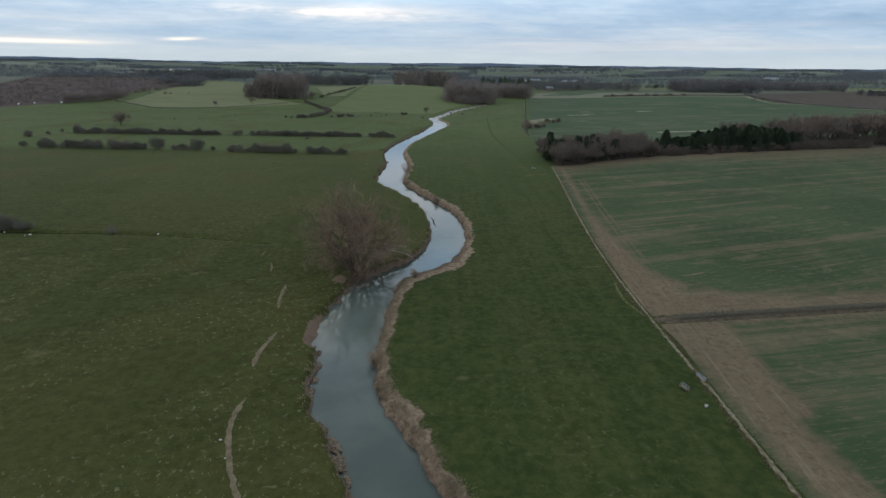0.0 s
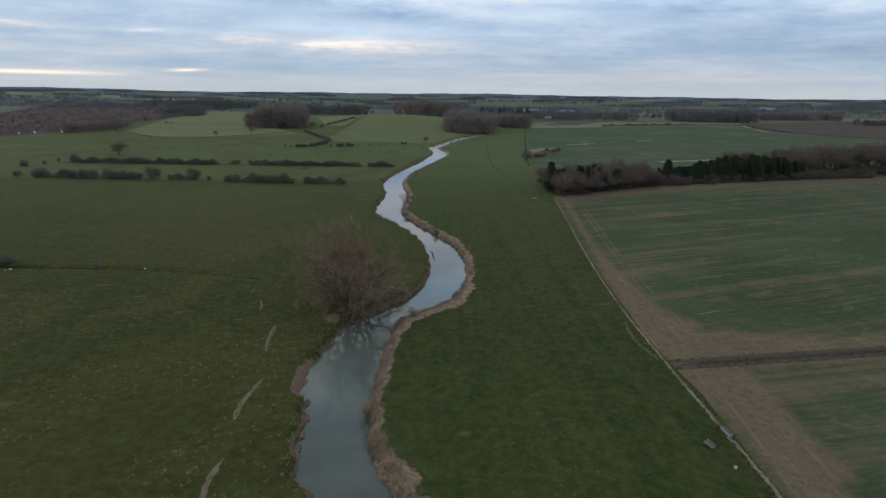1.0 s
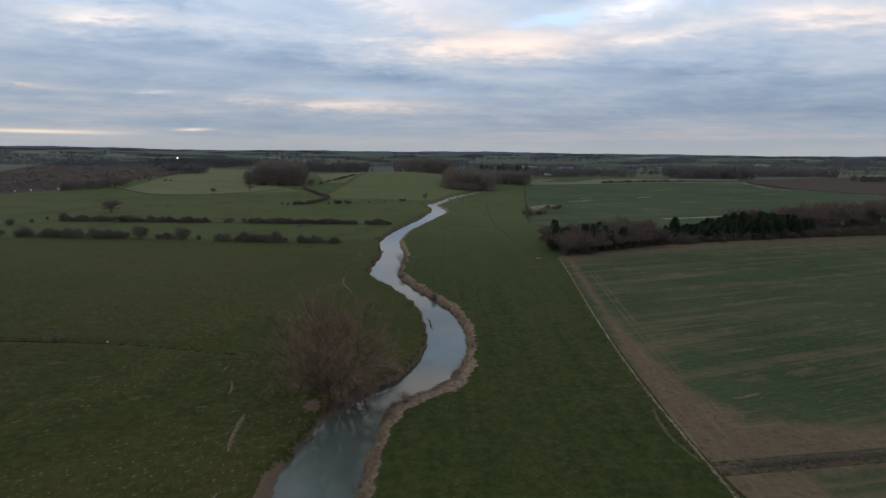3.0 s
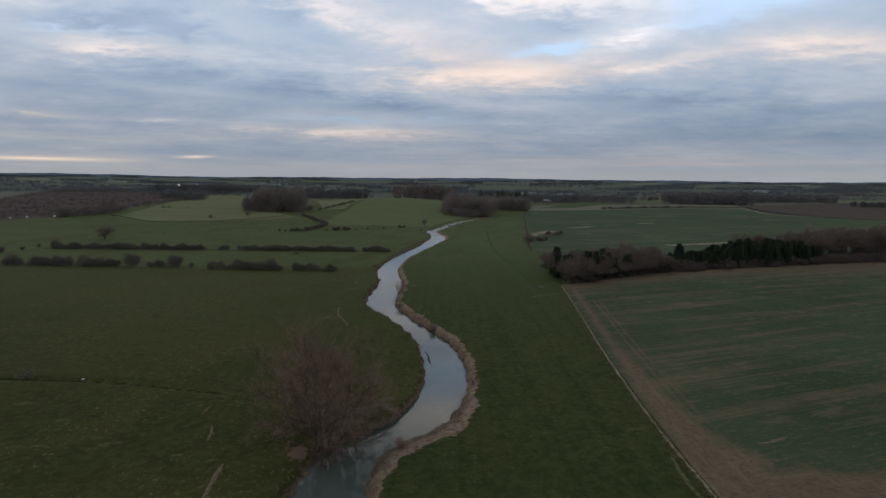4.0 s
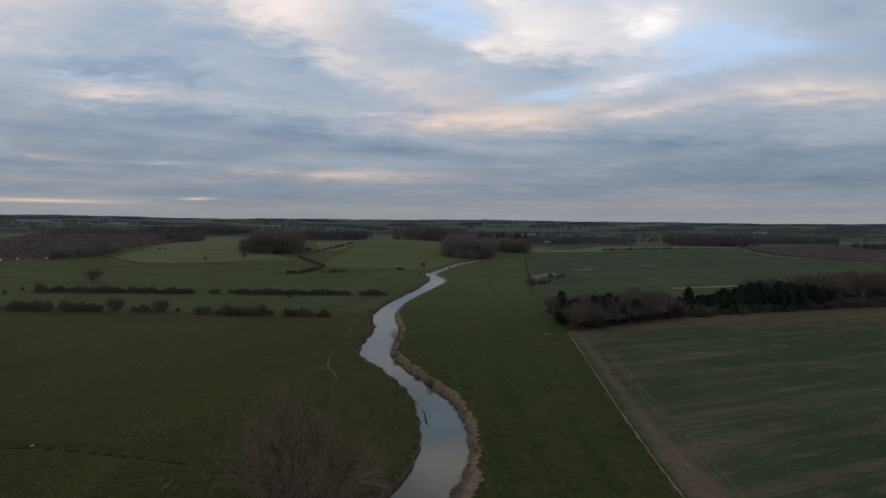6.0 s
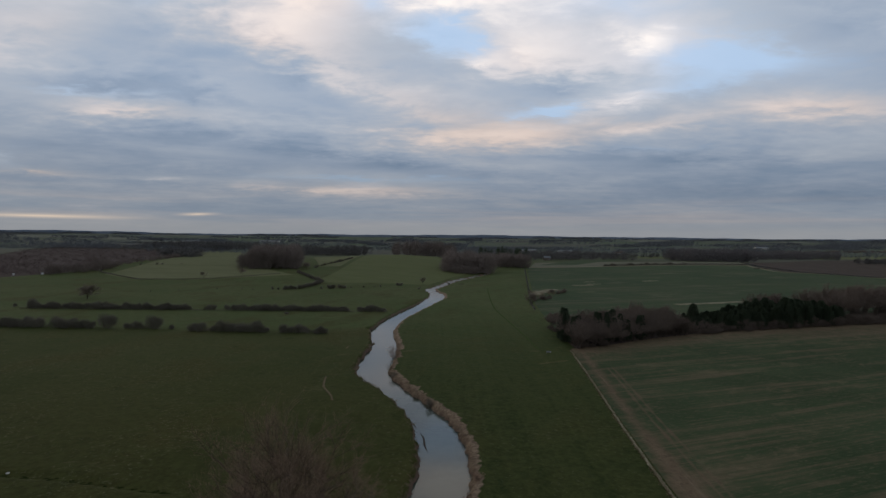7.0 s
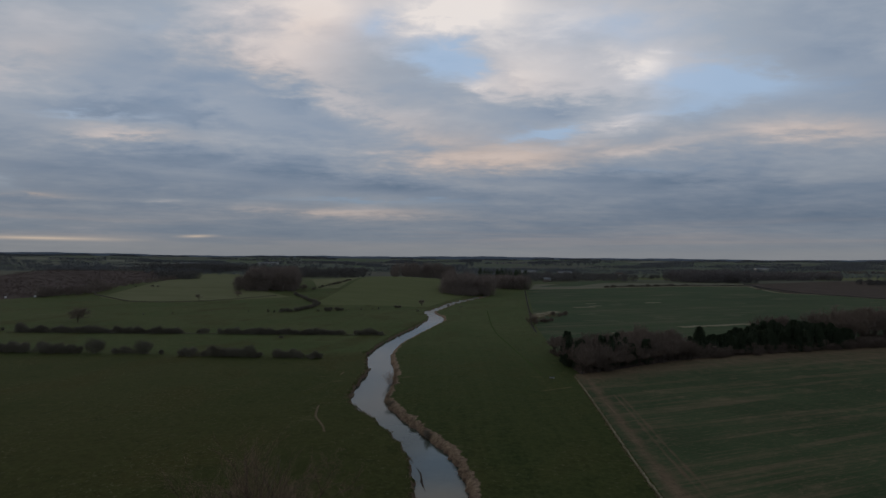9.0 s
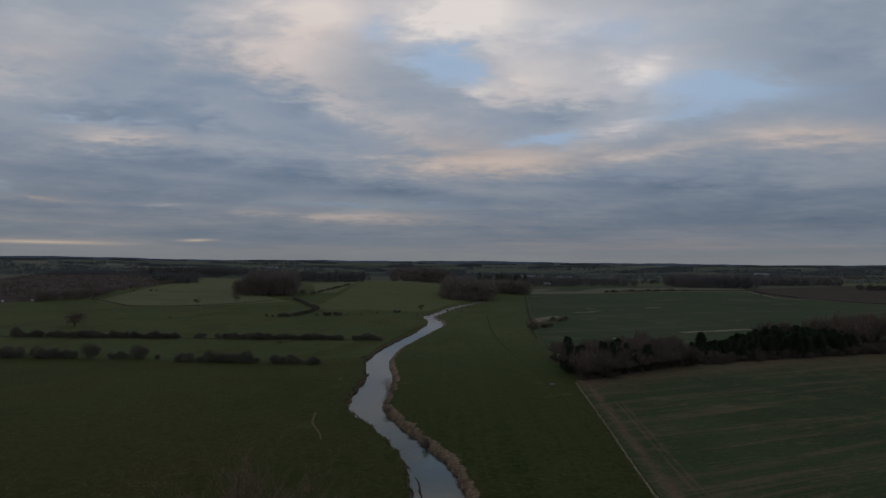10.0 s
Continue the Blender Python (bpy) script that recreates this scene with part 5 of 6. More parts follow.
def tufts(name, points, mat, label, category, height, width, blades, seed, spread=0.55):
    """Clumps of dead grass or reed, each a spray of thin blades."""
    rng = np.random.default_rng(seed)
    P = np.asarray(points)
    n = len(P) * blades
    base = np.repeat(P, blades, 0) + np.concatenate([rng.normal(size=(n, 2)) * width, np.zeros((n, 1))], 1)
    lean = np.concatenate([rng.normal(size=(n, 2)) * spread, np.ones((n, 1))], 1)
    tip = base + lean * (height * rng.uniform(0.5, 1.2, (n, 1)))
    side = np.concatenate([rng.normal(size=(n, 2)), np.zeros((n, 1))], 1)
    side *= 0.04 / (np.linalg.norm(side, axis=1)[:, None] + 1e-9)
    v = np.stack([base - side, base + side, tip], 1).reshape(-1, 3)
    me = bpy.data.meshes.new(name)
    me.from_pydata(v.tolist(), [], np.arange(n * 3).reshape(-1, 3).tolist())
    me.materials.append(mat)
    return tagged(new(name, me), label, category, kind="stuff")


def along_bank(n, side, near, far, y0, y1, seed):
    rng = np.random.default_rng(seed)
    ok = np.nonzero((RIVER_LINE[:, 1] > y0) & (RIVER_LINE[:, 1] < y1))[0]
    i = rng.choice(ok, n)
    off = (RIVER_LINE[i, 2] + rng.uniform(near, far, n) + 0.3 * rng.normal(size=n)) * side
    x, y = RIVER_LINE[i, 0] + RIVER_ACROSS[i, 0] * off, RIVER_LINE[i, 1] + RIVER_ACROSS[i, 1] * off
    z, edge, right, beach = ground_height(x, y)
    keep = (z > -1.22 * bank_drop(y)) & (beach < 0.3)
    return np.stack([x, y, z - 0.02], 1)[keep]


def patchy_bank(points, seed):
    """Thins the growth in places, so that the bank is uneven."""
    keep = rough(points[:, 0] * 0.8, points[:, 1] * 0.8, seed) + 0.9 * rough(points[:, 0] * 3, points[:, 1] * 3, seed + 1) > -0.45
    return points[keep]


tufts("bank_reeds", patchy_bank(along_bank(1700, 1, 0.2, 0.9, 15, 210, 1), 1.0), M_STRAW, "tangled tan dead reeds along the outer bank", "reeds", 0.12, 0.22, 8, 2, 1.6)
tufts("bank_reeds", patchy_bank(along_bank(3500, 1, 0.6, 2.0, 15, 100, 7), 2.5), M_STRAW, "broad bed of flattened tan reeds along the outer bank", "reeds", 0.075, 0.24, 8, 8, 2.0)
tufts("bank_weeds", patchy_bank(along_bank(2400, 1, 0.0, 1.2, 15, 210, 5), 4.0), M_REED_BASE, "brown dead weeds at the foot of the outer bank", "reeds", 0.16, 0.22, 8, 6, 1.4)
tufts("bank_grass", along_bank(700, -1, 0.0, 0.8, 15, 250, 3), M_STRAW, "dead brown grass tufts on the trodden bank", "grass", 0.35, 0.2, 6, 4)


def verge():
    rng = np.random.default_rng(9)
    y = np.concatenate([rng.uniform(10, 110, 1500), rng.uniform(110, 200, 700)])
    x = fence_x(y) - 0.1 + rng.normal(size=len(y)) * 0.22
    return np.stack([x, y, ground_height(x, y)[0] - 0.02], 1)


tufts("field_verge", verge(), M_STRAW, "strip of pale dead grass along the field boundary", "grass", 0.24, 0.16, 5, 10)


def tussocks():
    rng = np.random.default_rng(15)
    x, y = rng.uniform(-70, -20, 2600), rng.uniform(20, 110, 2600)
    keep = (rough(x * 0.22, y * 0.30, 3.0) + 0.5 * rng.normal(size=len(x)) > 0.35) & (river_at(x, y)[0] > 3)
    x, y = x[keep], y[keep]
    return np.stack([x, y, ground_height(x, y)[0] - 0.02], 1)


def rough_grazing():
    rng = np.random.default_rng(18)
    x, y = rng.uniform(-150, -26, 5200), rng.uniform(105, 230, 5200)
    keep = (rough(x * 0.10, y * 0.16, 5.0) + 0.6 * rng.normal(size=len(x)) > 0.45) & (river_at(x, y)[0] > 3)
    x, y = x[keep], y[keep]
    return np.stack([x, y, ground_height(x, y)[0] - 0.02], 1)


tufts("rough_grazing", rough_grazing(), M_BLEACHED, "pale dead tussocks over the grazed pasture beyond", "grass", 0.16, 0.38, 8, 19, 1.2)
tufts("pasture_tussocks", tussocks(), M_RUSH, "pale rushy tussocks scattered over grazed pasture", "grass", 0.09, 0.34, 9, 16, 2.2)


# bushes and debris at the river
def river_bush(seed, at, height, width, mat, label):
    return shrub(seed, height, width, 520, 0.035).put("river_bush", (at[0], at[1], max(-1.25, float(ground_height(np.array([at[0]]), np.array([at[1]]))[0][0])) - 0.1), M_BARK, mat, label=label, category="bush")


river_bush(301, (-1.1, 143.8), 2.4, 2.2, M_HAWTHORN, "dark leafless bush at the water's edge")
river_bush(302, (-9.0, 53.5), 2.4, 2.4, M_WILLOW, "bare reddish-brown sallow bush on the reedy bank")
river_bush(303, (-4.6, 82.6), 1.8, 2.6, M_WILLOW, "bare reddish-brown sallow bush on the reedy bank")
river_bush(304, (-13.2, 192), 5.0, 5.0, M_WILLOW, "bare sallow bush on the reedy bank")
river_bush(305, (-11.2, 167), 2.0, 3.0, M_HAWTHORN, "dark leafless bush at the water's edge")
river_bush(306, (6.9, 106), 1.3, 2.2, M_WILLOW, "bare sallow bush on the reedy bank")
river_bush(307, (18.0, 441), 1.8, 6.0, M_HAWTHORN, "dark leafless bush at the water's edge")
river_bush(308, (-13.6, 404), 2.0, 4.0, M_HAWTHORN, "dark leafless bush at the water's edge")
river_bush(309, (8.4, 446), 2.4, 3.0, M_HAWTHORN, "dark leafless bush at the water's edge")


# wheel marks in the river meadow
strip("wheel_track", [(36.1, 414), (32, 353), (29.9, 304), (31.2, 265), (32.9, 227), (33.6, 200)], 0.7, M_WET_GRASS, "faint wheel track pressed into wet grass", "track", 0.5, 0.05, 30)


# slumped turf along the left bank
def clod(seed, at, size, turn):
    rng = random.Random(seed)
    bm = bmesh.new()
    bmesh.ops.create_icosphere(bm, subdivisions=3, radius=1.0)
    for v in bm.verts:
        k = 1 + 0.6 * noise.noise(v.co * 1.4 + Vector((seed, 0, 0))) + 0.35 * noise.noise(v.co * 4 + Vector((0, seed, 0)))
        v.co = Vector((v.co.x * size[0], v.co.y * size[1], v.co.z * size[2])) * k
    me = bpy.data.meshes.new("turf_clod")
    bm.to_mesh(me), bm.free()
    me.materials.append(M_CLOD)
    ob = new("turf_clod", me)
    ob.matrix_basis = pose(*at, 0, 0, turn + rng.uniform(-15, 15))
    return tagged(ob, "slumped clod of tan dead turf at the water's edge", "turf", "slumped clods along the bank")


for i, (off, y, sx, sy) in enumerate(((-0.1, 31.5, 0.5, 1.1), (0.0, 33.6, 0.5, 0.8), (-0.1, 36.2, 0.9, 1.2), (0.1, 39.2, 0.9, 1.3), (0.2, 41.8, 0.6, 0.8), (-0.1, 47.0, 0.6, 1.3),
                                       (0.1, 50.0, 0.5, 0.7), (-0.2, 53.2, 0.6, 1.1), (0.2, 57.2, 0.4, 0.6), (0.1, 73.0, 0.5, 0.8), (0.0, 77.0, 0.6, 0.9), 
                                       (0.2, 158, 0.6, 1.8), (0.3, 163, 0.6, 1.4), (0.0, 178, 0.7, 1.5),
                                       (0.1, 204, 0.6, 1.5), (0.3, 214, 0.6, 1.2))):
    j = int(np.abs(RIVER_LINE[:, 1] - y).argmin())
    k = -(RIVER_LINE[j, 2] - 0.1 - off)
    clod(i + 3, (RIVER_LINE[j, 0] + RIVER_ACROSS[j, 0] * k, y + RIVER_ACROSS[j, 1] * k, -1.18), (sx * 0.8, sy * 1.15, 0.26), math.degrees(math.atan2(RIVER_ACROSS[j, 1], RIVER_ACROSS[j, 0])))


# a bar of mud and flotsam in the bend
def mud_bar(points, width, seed):
    rng = np.random.default_rng(seed)
    line = spline([(x, y, 0) for x, y in points], 0.4)[:, :2]
    n = len(line)
    taper = np.clip(np.minimum(np.arange(n), np.arange(n)[::-1]) / 6.0, 0.1, 1)
    w = width * 0.5 * taper * (0.6 + 0.8 * rng.random(n))
    k = np.stack([-w - 0.15, -w, 0 * w, w, w + 0.15], 1)
    step = np.gradient(line, axis=0)
    ac = np.stack([step[:, 1], -step[:, 0]], 1) / np.hypot(step[:, 0], step[:, 1])[:, None]
    Z = np.array([-1.5, -1.265, -1.21, -1.265, -1.5])[None, :] + 0.04 * rng.random((n, 5))
    ob = new("mud_bar", grid_mesh("mud_bar", line[:, 0:1] + ac[:, 0:1] * k, line[:, 1:2] + ac[:, 1:2] * k, Z, M_MUD, {}))
    return tagged(ob, "thin bar of mud and dead weed in the river", "mud", kind="structure")


strip("field_margin", [(106, 671), (250, 702), (414, 739)], 5.0, M_VERGE, "pale grass margin along a far crop", "grass", 0.25, 0.35, 40)
strip("field_margin", [(412, 736), (385, 660), (373, 604), (409, 581), (437, 528)], 4.0, M_VERGE, "pale grass margin along a far crop", "grass", 0.25, 0.4, 41)
strip("dead_grass_strip", [(32, 81.5), (31.1, 77), (31.0, 72), (32.2, 66.5)], 0.55, M_FADED, "curved strip of pale dead grass in a meadow", "grass", 0.4, 0.05, 42)
strip("bare_patch", [(45.4, 84.2), (47.2, 84.6), (51, 86.2)], 0.8, M_DIRT, "bare pale soil patch in thin wheat", "path", 0.4, 0.07, 43)
for i, (x, y, long, wide) in enumerate(((114, 444, 18, 4.0), (126, 455, 12, 3.0), (185, 488, 16, 4.0), (128, 476, 10, 2.5), (150, 330, 30, 5.0), (172, 338, 26, 4.0), (96, 300, 16, 4.0))):
    strip("bare_patch", [(x - long / 2, y - long * 0.17), (x, y + 1.0), (x + long / 2, y + long * 0.17)], wide, M_VERGE, "thin pale patch in a far winter crop", "field", 0.5, 0.32, 50 + i)
for i in range(16):
    x = 212 + i * 7.4 + 3 * math.sin(i * 2.3)
    set_bush(SHRUBS[i % 3], x, 698 + (x - 212) * 0.235, 6.0 + 2.0 * math.sin(i * 1.7), 0.8, i, "bushes of the stubble hedge")
mud_bar([(-6.4, 137.0), (-4.9, 134.2), (-3.6, 130.6)], 0.32, 1)
mud_bar([(-2.9, 128.2), (-2.1, 125.5), (-1.8, 122), (-1.2, 119)], 0.36, 3)
mud_bar([(-20.8, 170.0), (-18.8, 165.8), (-17.4, 162.4)], 0.34, 2)
mud_bar([(-16.4, 160.4), (-14.9, 157.5), (-13.8, 154.2)], 0.3, 4)


# ---- things by the field boundary ----
def feeder():
    """A weathered sheep feeder: a V-shaped rack over a trough on four legs."""
    ob = thing("sheep_feeder", (29.55, 46.6, 0.0), radians(20), 0.62, label="small weathered timber and wire livestock feeder in the grass", category="feeder")
    part("tray", boxed("tray", (0.75, 1.9, 0.12), (0, 0, 0.35), M_TIMBER), ob)
    for sx in (-1, 1):
        part("side_board", boxed("side_board", (0.05, 1.9, 0.22), (sx * 0.38, 0, 0.47), M_TIMBER, 0.01), ob)
        part("rail", boxed("rail", (0.06, 1.9, 0.06), (sx * 0.33, 0, 1.0), M_GALVANISED, 0.015), ob)
        for sy in (-1, 1):
            part("leg", boxed("leg", (0.07, 0.07, 1.04), (sx * 0.33, sy * 0.9, 0.5), M_TIMBER, 0.01), ob)
        for i in range(9):
            part("rod", boxed("rod", (0.025, 0.025, 0.55), (sx * 0.28, -0.8 + i * 0.2, 0.72), M_GALVANISED, 0.0), ob)
    return ob


feeder()


def fence_post(at, lean):
    """A weathered post with a sloping top and one wire staple block."""
    ob = thing("fence_post", at, lean, label="weathered timber post at the end of a hedge", category="post", group="posts at the hedge end")
    part("shaft", boxed("shaft", (0.14, 0.14, 1.5), (0, 0, 0.6), M_TIMBER, 0.02), ob)
    part("cap", boxed("cap", (0.16, 0.16, 0.05), (0, 0, 1.37), M_TIMBER, 0.02), ob)
    return ob


for i, (x, y) in enumerate(((41.6, 66.4), (43.0, 66.7), (44.4, 67.0), (46.0, 67.2))):
    fence_post((x, y, 0.0), 0.3 * i)


CROP_POST = fence_post(on_land(48.6, 292, 0.0), 0.0)
tagged(CROP_POST, "weathered timber post of the crop-edge fence", group="posts of the crop-edge fence")
for i in range(1, 34):
    y = 292 + i * 10.5
    ob = copy_thing(CROP_POST, Matrix.Identity(4))
    ob.matrix_basis = Matrix.LocRotScale(Vector(on_land(float(fence_x(y)) - 0.6, y, 0.0)), Euler((0.04 * math.sin(i * 2.1), 0.05 * math.sin(i * 3.7), i)), Vector((1.2, 1.2, 1.0)))


def bucket(at, size, label):
    ob = thing("bucket", at, 0.0, size, label=label, category="bucket")
    bm = bmesh.new()
    bmesh.ops.create_cone(bm, cap_ends=True, segments=20, radius1=0.15, radius2=0.18, depth=0.26)
    bmesh.ops.translate(bm, vec=(0, 0, 0.13), verts=bm.verts)
    top = [f for f in bm.faces if f.normal.z > 0.9]
    r = bmesh.ops.inset_region(bm, faces=top, thickness=0.02)
    bmesh.ops.translate(bm, vec=(0, 0, -0.08), verts=list({v for f in top for v in f.verts}))
    me = bpy.data.meshes.new("body")
    bm.to_mesh(me), bm.free()
    me.materials.append(M_WALL)
    part("body", me, ob)
    bm = bmesh.new()
    bmesh.ops.create_cone(bm, cap_ends=False, segments=20, radius1=0.19, radius2=0.19, depth=0.03)
    bmesh.ops.translate(bm, vec=(0, 0, 0.25), verts=bm.verts)
    me = bpy.data.meshes.new("rim")
    bm.to_mesh(me), bm.free()
    me.materials.append(M_WHITE)
    part("rim", me, ob)
    return ob


bucket((30.55, 43.0, 0.0), 1.0, "white round mineral lick bucket standing in the grass")


def pale_stone(at, size, turn):
    """A rough pale stone lying in the grass."""
    bm = bmesh.new()
    bmesh.ops.create_icosphere(bm, subdivisions=3, radius=1.0)
    for v in bm.verts:
        k = 1 + 0.35 * noise.noise(v.co * 1.5 + Vector((turn, 0, 0))) + 0.12 * noise.noise(v.co * 5)
        v.co = Vector((v.co.x * size, v.co.y * size * 0.7, v.co.z * size * 0.5)) * k
    me = bpy.data.meshes.new("pale_stone")
    bm.to_mesh(me), bm.free()
    me.materials.append(M_WALL)
    ob = new("pale_stone", me)
    ob.matrix_basis = pose(at[0], at[1], size * 0.25, 0, 0, turn)
    return tagged(ob, "rough pale stone lying in grazed pasture", "stone")


for i, (x, y, size) in enumerate(((-92.1, 105.0, 0.34), (-92.9, 104.6, 0.18), (-64.3, 106.6, 0.28), (-99.0, 106.6, 0.3), (-22.9, 36.6, 0.16), (-21.4, 33.9, 0.1))):
    pale_stone((x, y), size, 40.0 * i)
set_bush(SHRUBS[1], -96.2, 108.6, 4.2, 0.75, 1.0)
set_bush(SHRUBS[2], -101.5, 109.2, 5.2, 1.0, 2.0)


def trough(at, turn, label):
    """A galvanised drinking trough on two blocks."""
    ob = thing("water_trough", at, turn, 0.8, label=label, category="trough")
    bm = bmesh.new()
    bmesh.ops.create_cube(bm, size=1.0)
    for v in bm.verts:
        k = 1.0 if v.co.z > 0 else 0.8
        v.co = Vector((v.co.x * 0.55 * k, v.co.y * 2.0 * (0.97 if k < 1 else 1), v.co.z * 0.45 + 0.36))
    top = [f for f in bm.faces if f.normal.z > 0.9]
    bmesh.ops.inset_region(bm, faces=top, thickness=0.03)
    bmesh.ops.translate(bm, vec=(0, 0, -0.3), verts=list({v for f in top for v in f.verts}))
    me = bpy.data.meshes.new("tank")
    bm.to_mesh(me), bm.free()
    me.materials.append(M_GALVANISED)
    part("tank", me, ob)
    part("water", boxed("water", (0.44, 1.85, 0.02), (0, 0, 0.46), M_DARK, 0.0), ob, "dark water surface")
    for sy in (-1, 1):
        part("block", boxed("block", (0.5, 0.22, 0.16), (0, sy * 0.7, 0.07), M_WALL, 0.01), ob)
    return ob


trough((32.7, 49.0, 0.0), radians(8), "grey galvanised water trough at the field boundary")
trough((35.9, 196.0, 0.0), radians(80), "pale metal water trough near the copse corner")


# ---- farm buildings and vehicles in the distance ----
def house(at, turn, size, wall, roof, label, storeys=2, category="house"):
    """A gabled building: four walls with gables, a roof of two slopes with eaves, door and windows."""
    w, d, h, rise = size
    ob = thing(category.replace(" ", "_"), on_land(*at, 0.1), turn, label=label, category=category)
    bm = bmesh.new()
    lo = [bm.verts.new((x, y, -0.3)) for x, y in ((-w / 2, -d / 2), (w / 2, -d / 2), (w / 2, d / 2), (-w / 2, d / 2))]
    hi = [bm.verts.new((v.co.x, v.co.y, h)) for v in lo]
    ga, gb = bm.verts.new((-w / 2, 0, h + rise)), bm.verts.new((w / 2, 0, h + rise))
    for f in ((lo[0], lo[1], hi[1], hi[0]), (lo[2], lo[3], hi[3], hi[2]), (lo[1], lo[2], hi[2], gb, hi[1]), (lo[3], lo[0], hi[0], ga, hi[3])):
        bm.faces.new(f)
    me = bpy.data.meshes.new("wall")
    bm.to_mesh(me), bm.free()
    me.materials.append(wall)
    part("wall", me, ob)
    for s in (-1, 1):
        e, t = 0.45, 0.18
        y0, z0 = s * (d / 2 + e), h - e * rise / (d / 2)
        v = [(-w / 2 - e, y0, z0), (w / 2 + e, y0, z0), (w / 2 + e, 0, h + rise), (-w / 2 - e, 0, h + rise)]
        v += [(x, y, z + t) for x, y, z in v]
        part("roof", mesh_of("roof", v, [(0, 1, 2, 3), (7, 6, 5, 4), (0, 4, 5, 1), (1, 5, 6, 2), (2, 6, 7, 3), (3, 7, 4, 0)], roof), ob)
    n = max(2, int(w / 3.2))
    for k in range(storeys):
        for i in range(n):
            x = -w / 2 + (i + 0.5) * w / n
            if k == 0 and i == n // 2:
                part("door", boxed("door", (1.1, 0.12, 2.1), (x, -d / 2 - 0.03, 1.05), M_TIMBER, 0.0), ob)
                continue
            win = part("window", boxed("window", (1.3, 0.10, 1.2), (x, -d / 2 - 0.02, 1.6 + k * 2.6), M_WHITE, 0.0), ob)
            part("pane", boxed("pane", (1.1, 0.06, 1.0), (x, -d / 2 - 0.07, 1.6 + k * 2.6), M_DARK, 0.0), win)
    if category == "house":
        part("chimney", boxed("chimney", (0.7, 0.7, 2.0), (w * 0.36, 0, h + rise + 0.5), M_BRICK, 0.0), ob)
    return ob


house((178, 900), 0.15, (11, 7, 4.4, 2.6), M_TIMBER, M_SLATE, "weathered farm building with a grey roof among trees")
house((395, 1190), -0.2, (15, 7, 5.0, 2.8), M_WALL, M_ROOF, "pale rendered farmhouse at the edge of a wood")
house((300, 1290), 0.1, (34, 13, 5.0, 3.0), M_WALL, M_SLATE, "long pale farm building with a grey roof", 1, "barn")
house((230, 1400), 0.1, (40, 14, 5.0, 3.0), M_WALL, M_SLATE, "long pale farm building with a grey roof", 1, "barn")
house((885, 1480), 0.0, (34, 15, 6.0, 3.0), M_WALL, M_SLATE, "pale farm building beside a wood", 1, "barn")
house((-815, 1690), 0.5, (14, 8, 5.2, 3.0), M_WHITE, M_ROOF, "white house beside a lit yard")
house((-870, 1900), 0.2, (60, 18, 6.0, 3.0), M_WALL, M_SLATE, "long pale shed on the skyline side of a wood", 1, "barn")
house((-620, 1980), 0.1, (70, 18, 6.0, 3.0), M_WALL, M_SLATE, "long pale shed beyond a wood", 1, "barn")
house((640, 1085), 0.1, (14, 7, 4.5, 2.4), M_WHITE, M_SLATE, "small white house behind a brown field")


def yard_lamp(at, height):
    """A floodlight on a pole; its head gives off light."""
    ob = thing("yard_lamp", on_land(*at), label="bright white floodlight on a farmyard pole", category="lamp")
    part("pole", boxed("pole", (0.2, 0.2, height), (0, 0, height / 2), M_GALVANISED, 0.0), ob)
    part("head", boxed("head", (1.1, 0.3, 0.8), (0, -0.25, height), M_LAMP, 0.02), ob, "glowing floodlight head")
    return ob


yard_lamp((-800, 1660), 7)
yard_lamp((-776, 1664), 6)
yard_lamp((-806, 1800), 9)
yard_lamp((-826, 1709), 9)
yard_lamp((-812, 1640), 8)
yard_lamp((-764, 1600), 7)
yard_lamp((-745, 1560), 7)


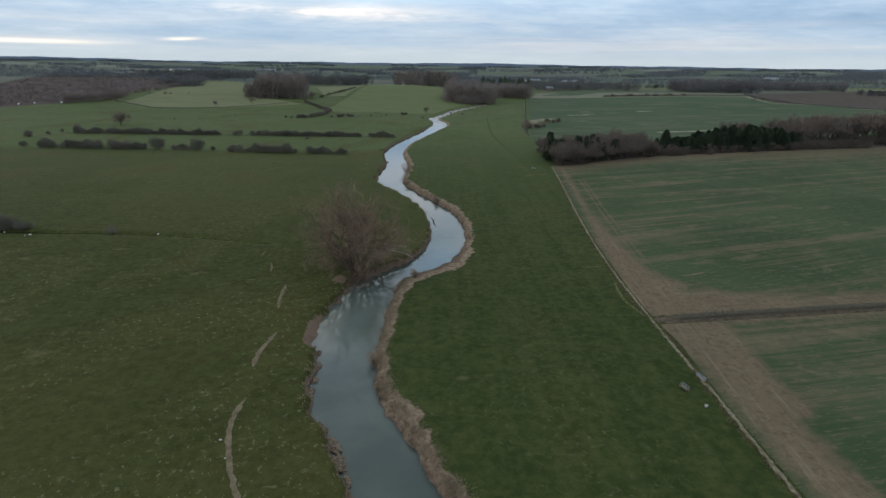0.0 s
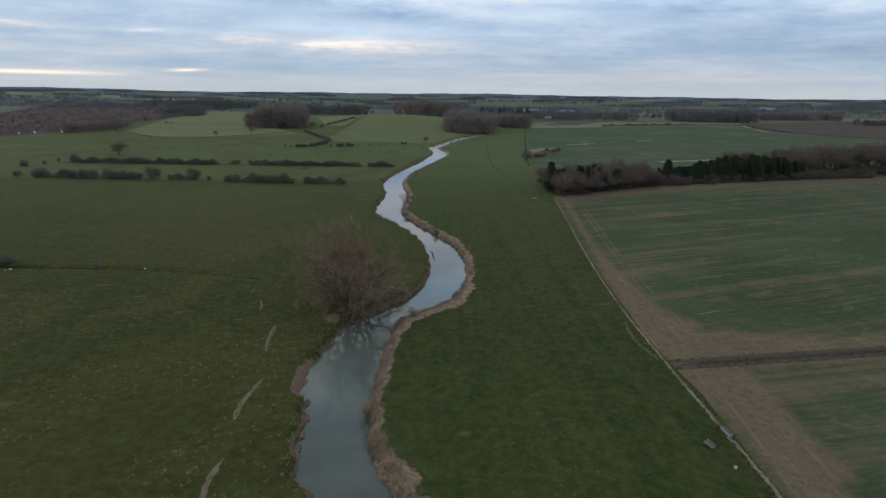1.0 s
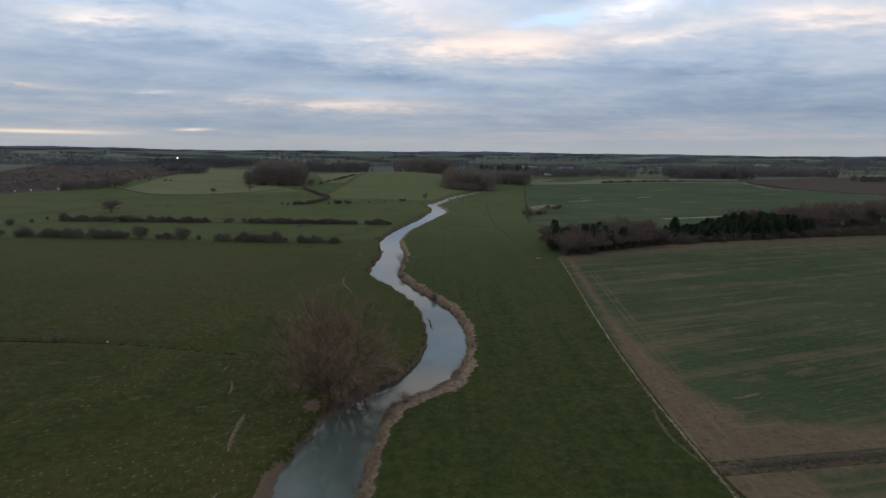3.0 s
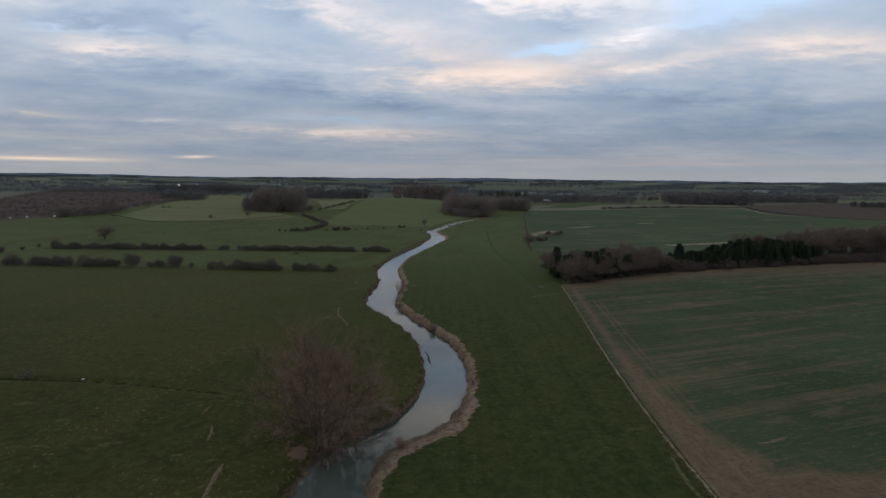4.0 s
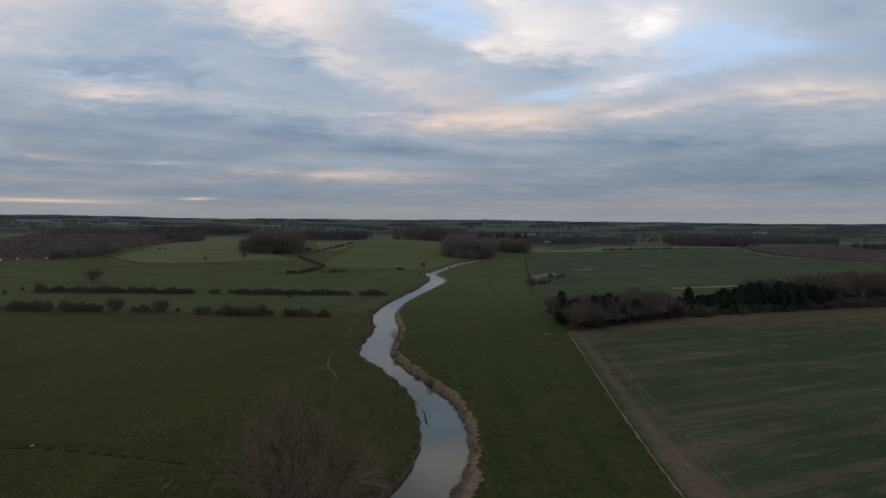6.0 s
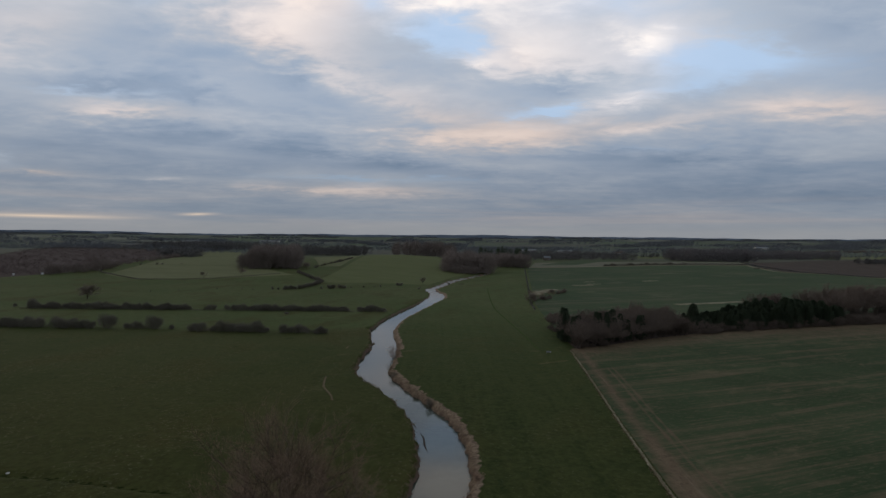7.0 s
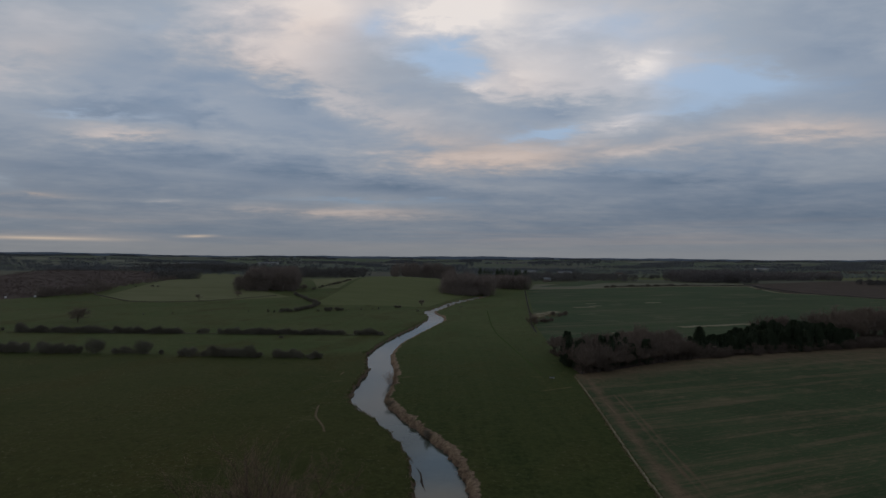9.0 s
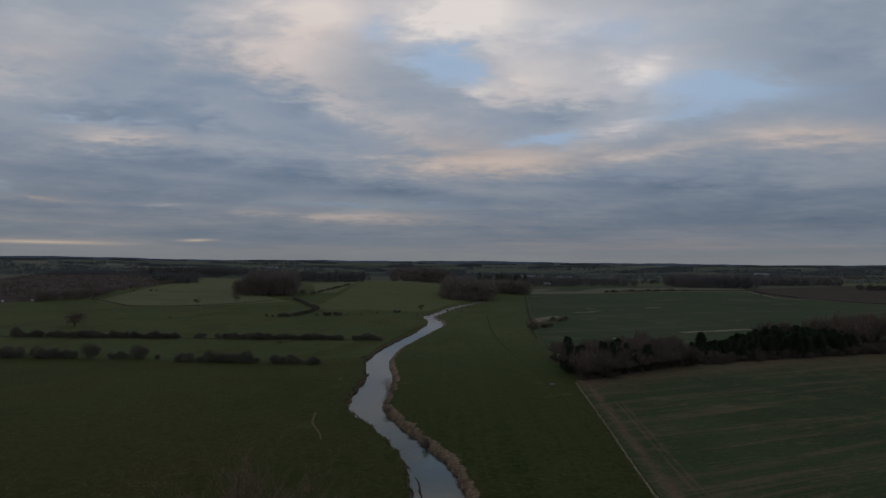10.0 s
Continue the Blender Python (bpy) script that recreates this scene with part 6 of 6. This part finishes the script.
def van(at, turn):
    """A white panel van."""
    ob = thing("van", on_land(*at, 0.0), turn, 0.8, label="white panel van on a farm lane behind scrub", category="van")
    bm = bmesh.new()
    side = [(-2.6, 0.35), (2.5, 0.35), (2.6, 1.0), (1.9, 1.25), (1.35, 2.15), (-2.5, 2.25), (-2.6, 1.2)]
    a = [bm.verts.new((x, -0.95, z)) for x, z in side]
    b = [bm.verts.new((x, 0.95, z)) for x, z in side]
    bm.faces.new(a), bm.faces.new(b[::-1])
    for i in range(len(side)):
        j = (i + 1) % len(side)
        bm.faces.new((a[j], a[i], b[i], b[j]))
    bmesh.ops.recalc_face_normals(bm, faces=bm.faces[:])
    bmesh.ops.bevel(bm, geom=bm.edges[:], offset=0.07, segments=2, affect="EDGES")
    me = bpy.data.meshes.new("body")
    bm.to_mesh(me), bm.free()
    me.materials.append(M_WHITE)
    part("body", me, ob)
    for sy in (-1, 1):
        part("side_window", boxed("side_window", (0.75, 0.04, 0.5), (1.15, sy * 0.95, 1.62), M_DARK, 0.0), ob)
        for x in (-1.6, 1.65):
            bm = bmesh.new()
            bmesh.ops.create_cone(bm, cap_ends=True, segments=18, radius1=0.34, radius2=0.34, depth=0.24)
            bmesh.ops.transform(bm, matrix=pose(x, sy * 0.86, 0.34, 90), verts=bm.verts)
            me = bpy.data.meshes.new("wheel")
            bm.to_mesh(me), bm.free()
            me.materials.append(M_TYRE)
            part("wheel", me, ob)
    part("windscreen", mesh_of("windscreen", [(1.93, -0.8, 1.3), (1.93, 0.8, 1.3), (1.44, 0.75, 2.08), (1.44, -0.75, 2.08)], [(0, 1, 2, 3)], M_DARK), ob)
    return ob


van((-357, 458), 2.25)
van((-351, 468), 2.2)
van((-333, 476), 2.1)


# the rough corner of the far crop
def rough_corner():
    rng = np.random.default_rng(44)
    x = rng.uniform(60, 80, 260)
    y = 366 + (x - 60) * 1.2 + rng.normal(size=260) * 8
    return np.stack([x, y, land(x, y) + 0.15], 1)


strip("rough_patch", [(64, 372), (72, 392), (84, 410)], 9.0, M_VERGE, "patch of pale dead grass in a crop corner", "grass", 0.4, 0.2, 46)
tufts("rough_grass", rough_corner(), M_STRAW, "patch of pale dead grass in a crop corner", "grass", 0.9, 0.6, 7, 45)
for i, (x, y) in enumerate(((80, 378), (84, 384), (77, 386), (87, 390))):
    ob = copy_thing(SCRUB[i % 2], Matrix.Identity(4))
    ob.matrix_basis = Matrix.LocRotScale(Vector(on_land(x, y)), Euler((0, 0, i)), Vector((0.8, 0.8, 0.8)))

for i, (x, y) in enumerate(((374, 652), (380, 655), (386, 651))):
    ob = copy_thing(LOW_SHRUB, Matrix.Identity(4))
    ob.matrix_basis = Matrix.LocRotScale(Vector(on_land(x, y, 0.0)), Euler((0, 0, i)), Vector((1.8, 1.8, 1.3)))
    tagged(ob, "dark bramble bush alone in a far crop")
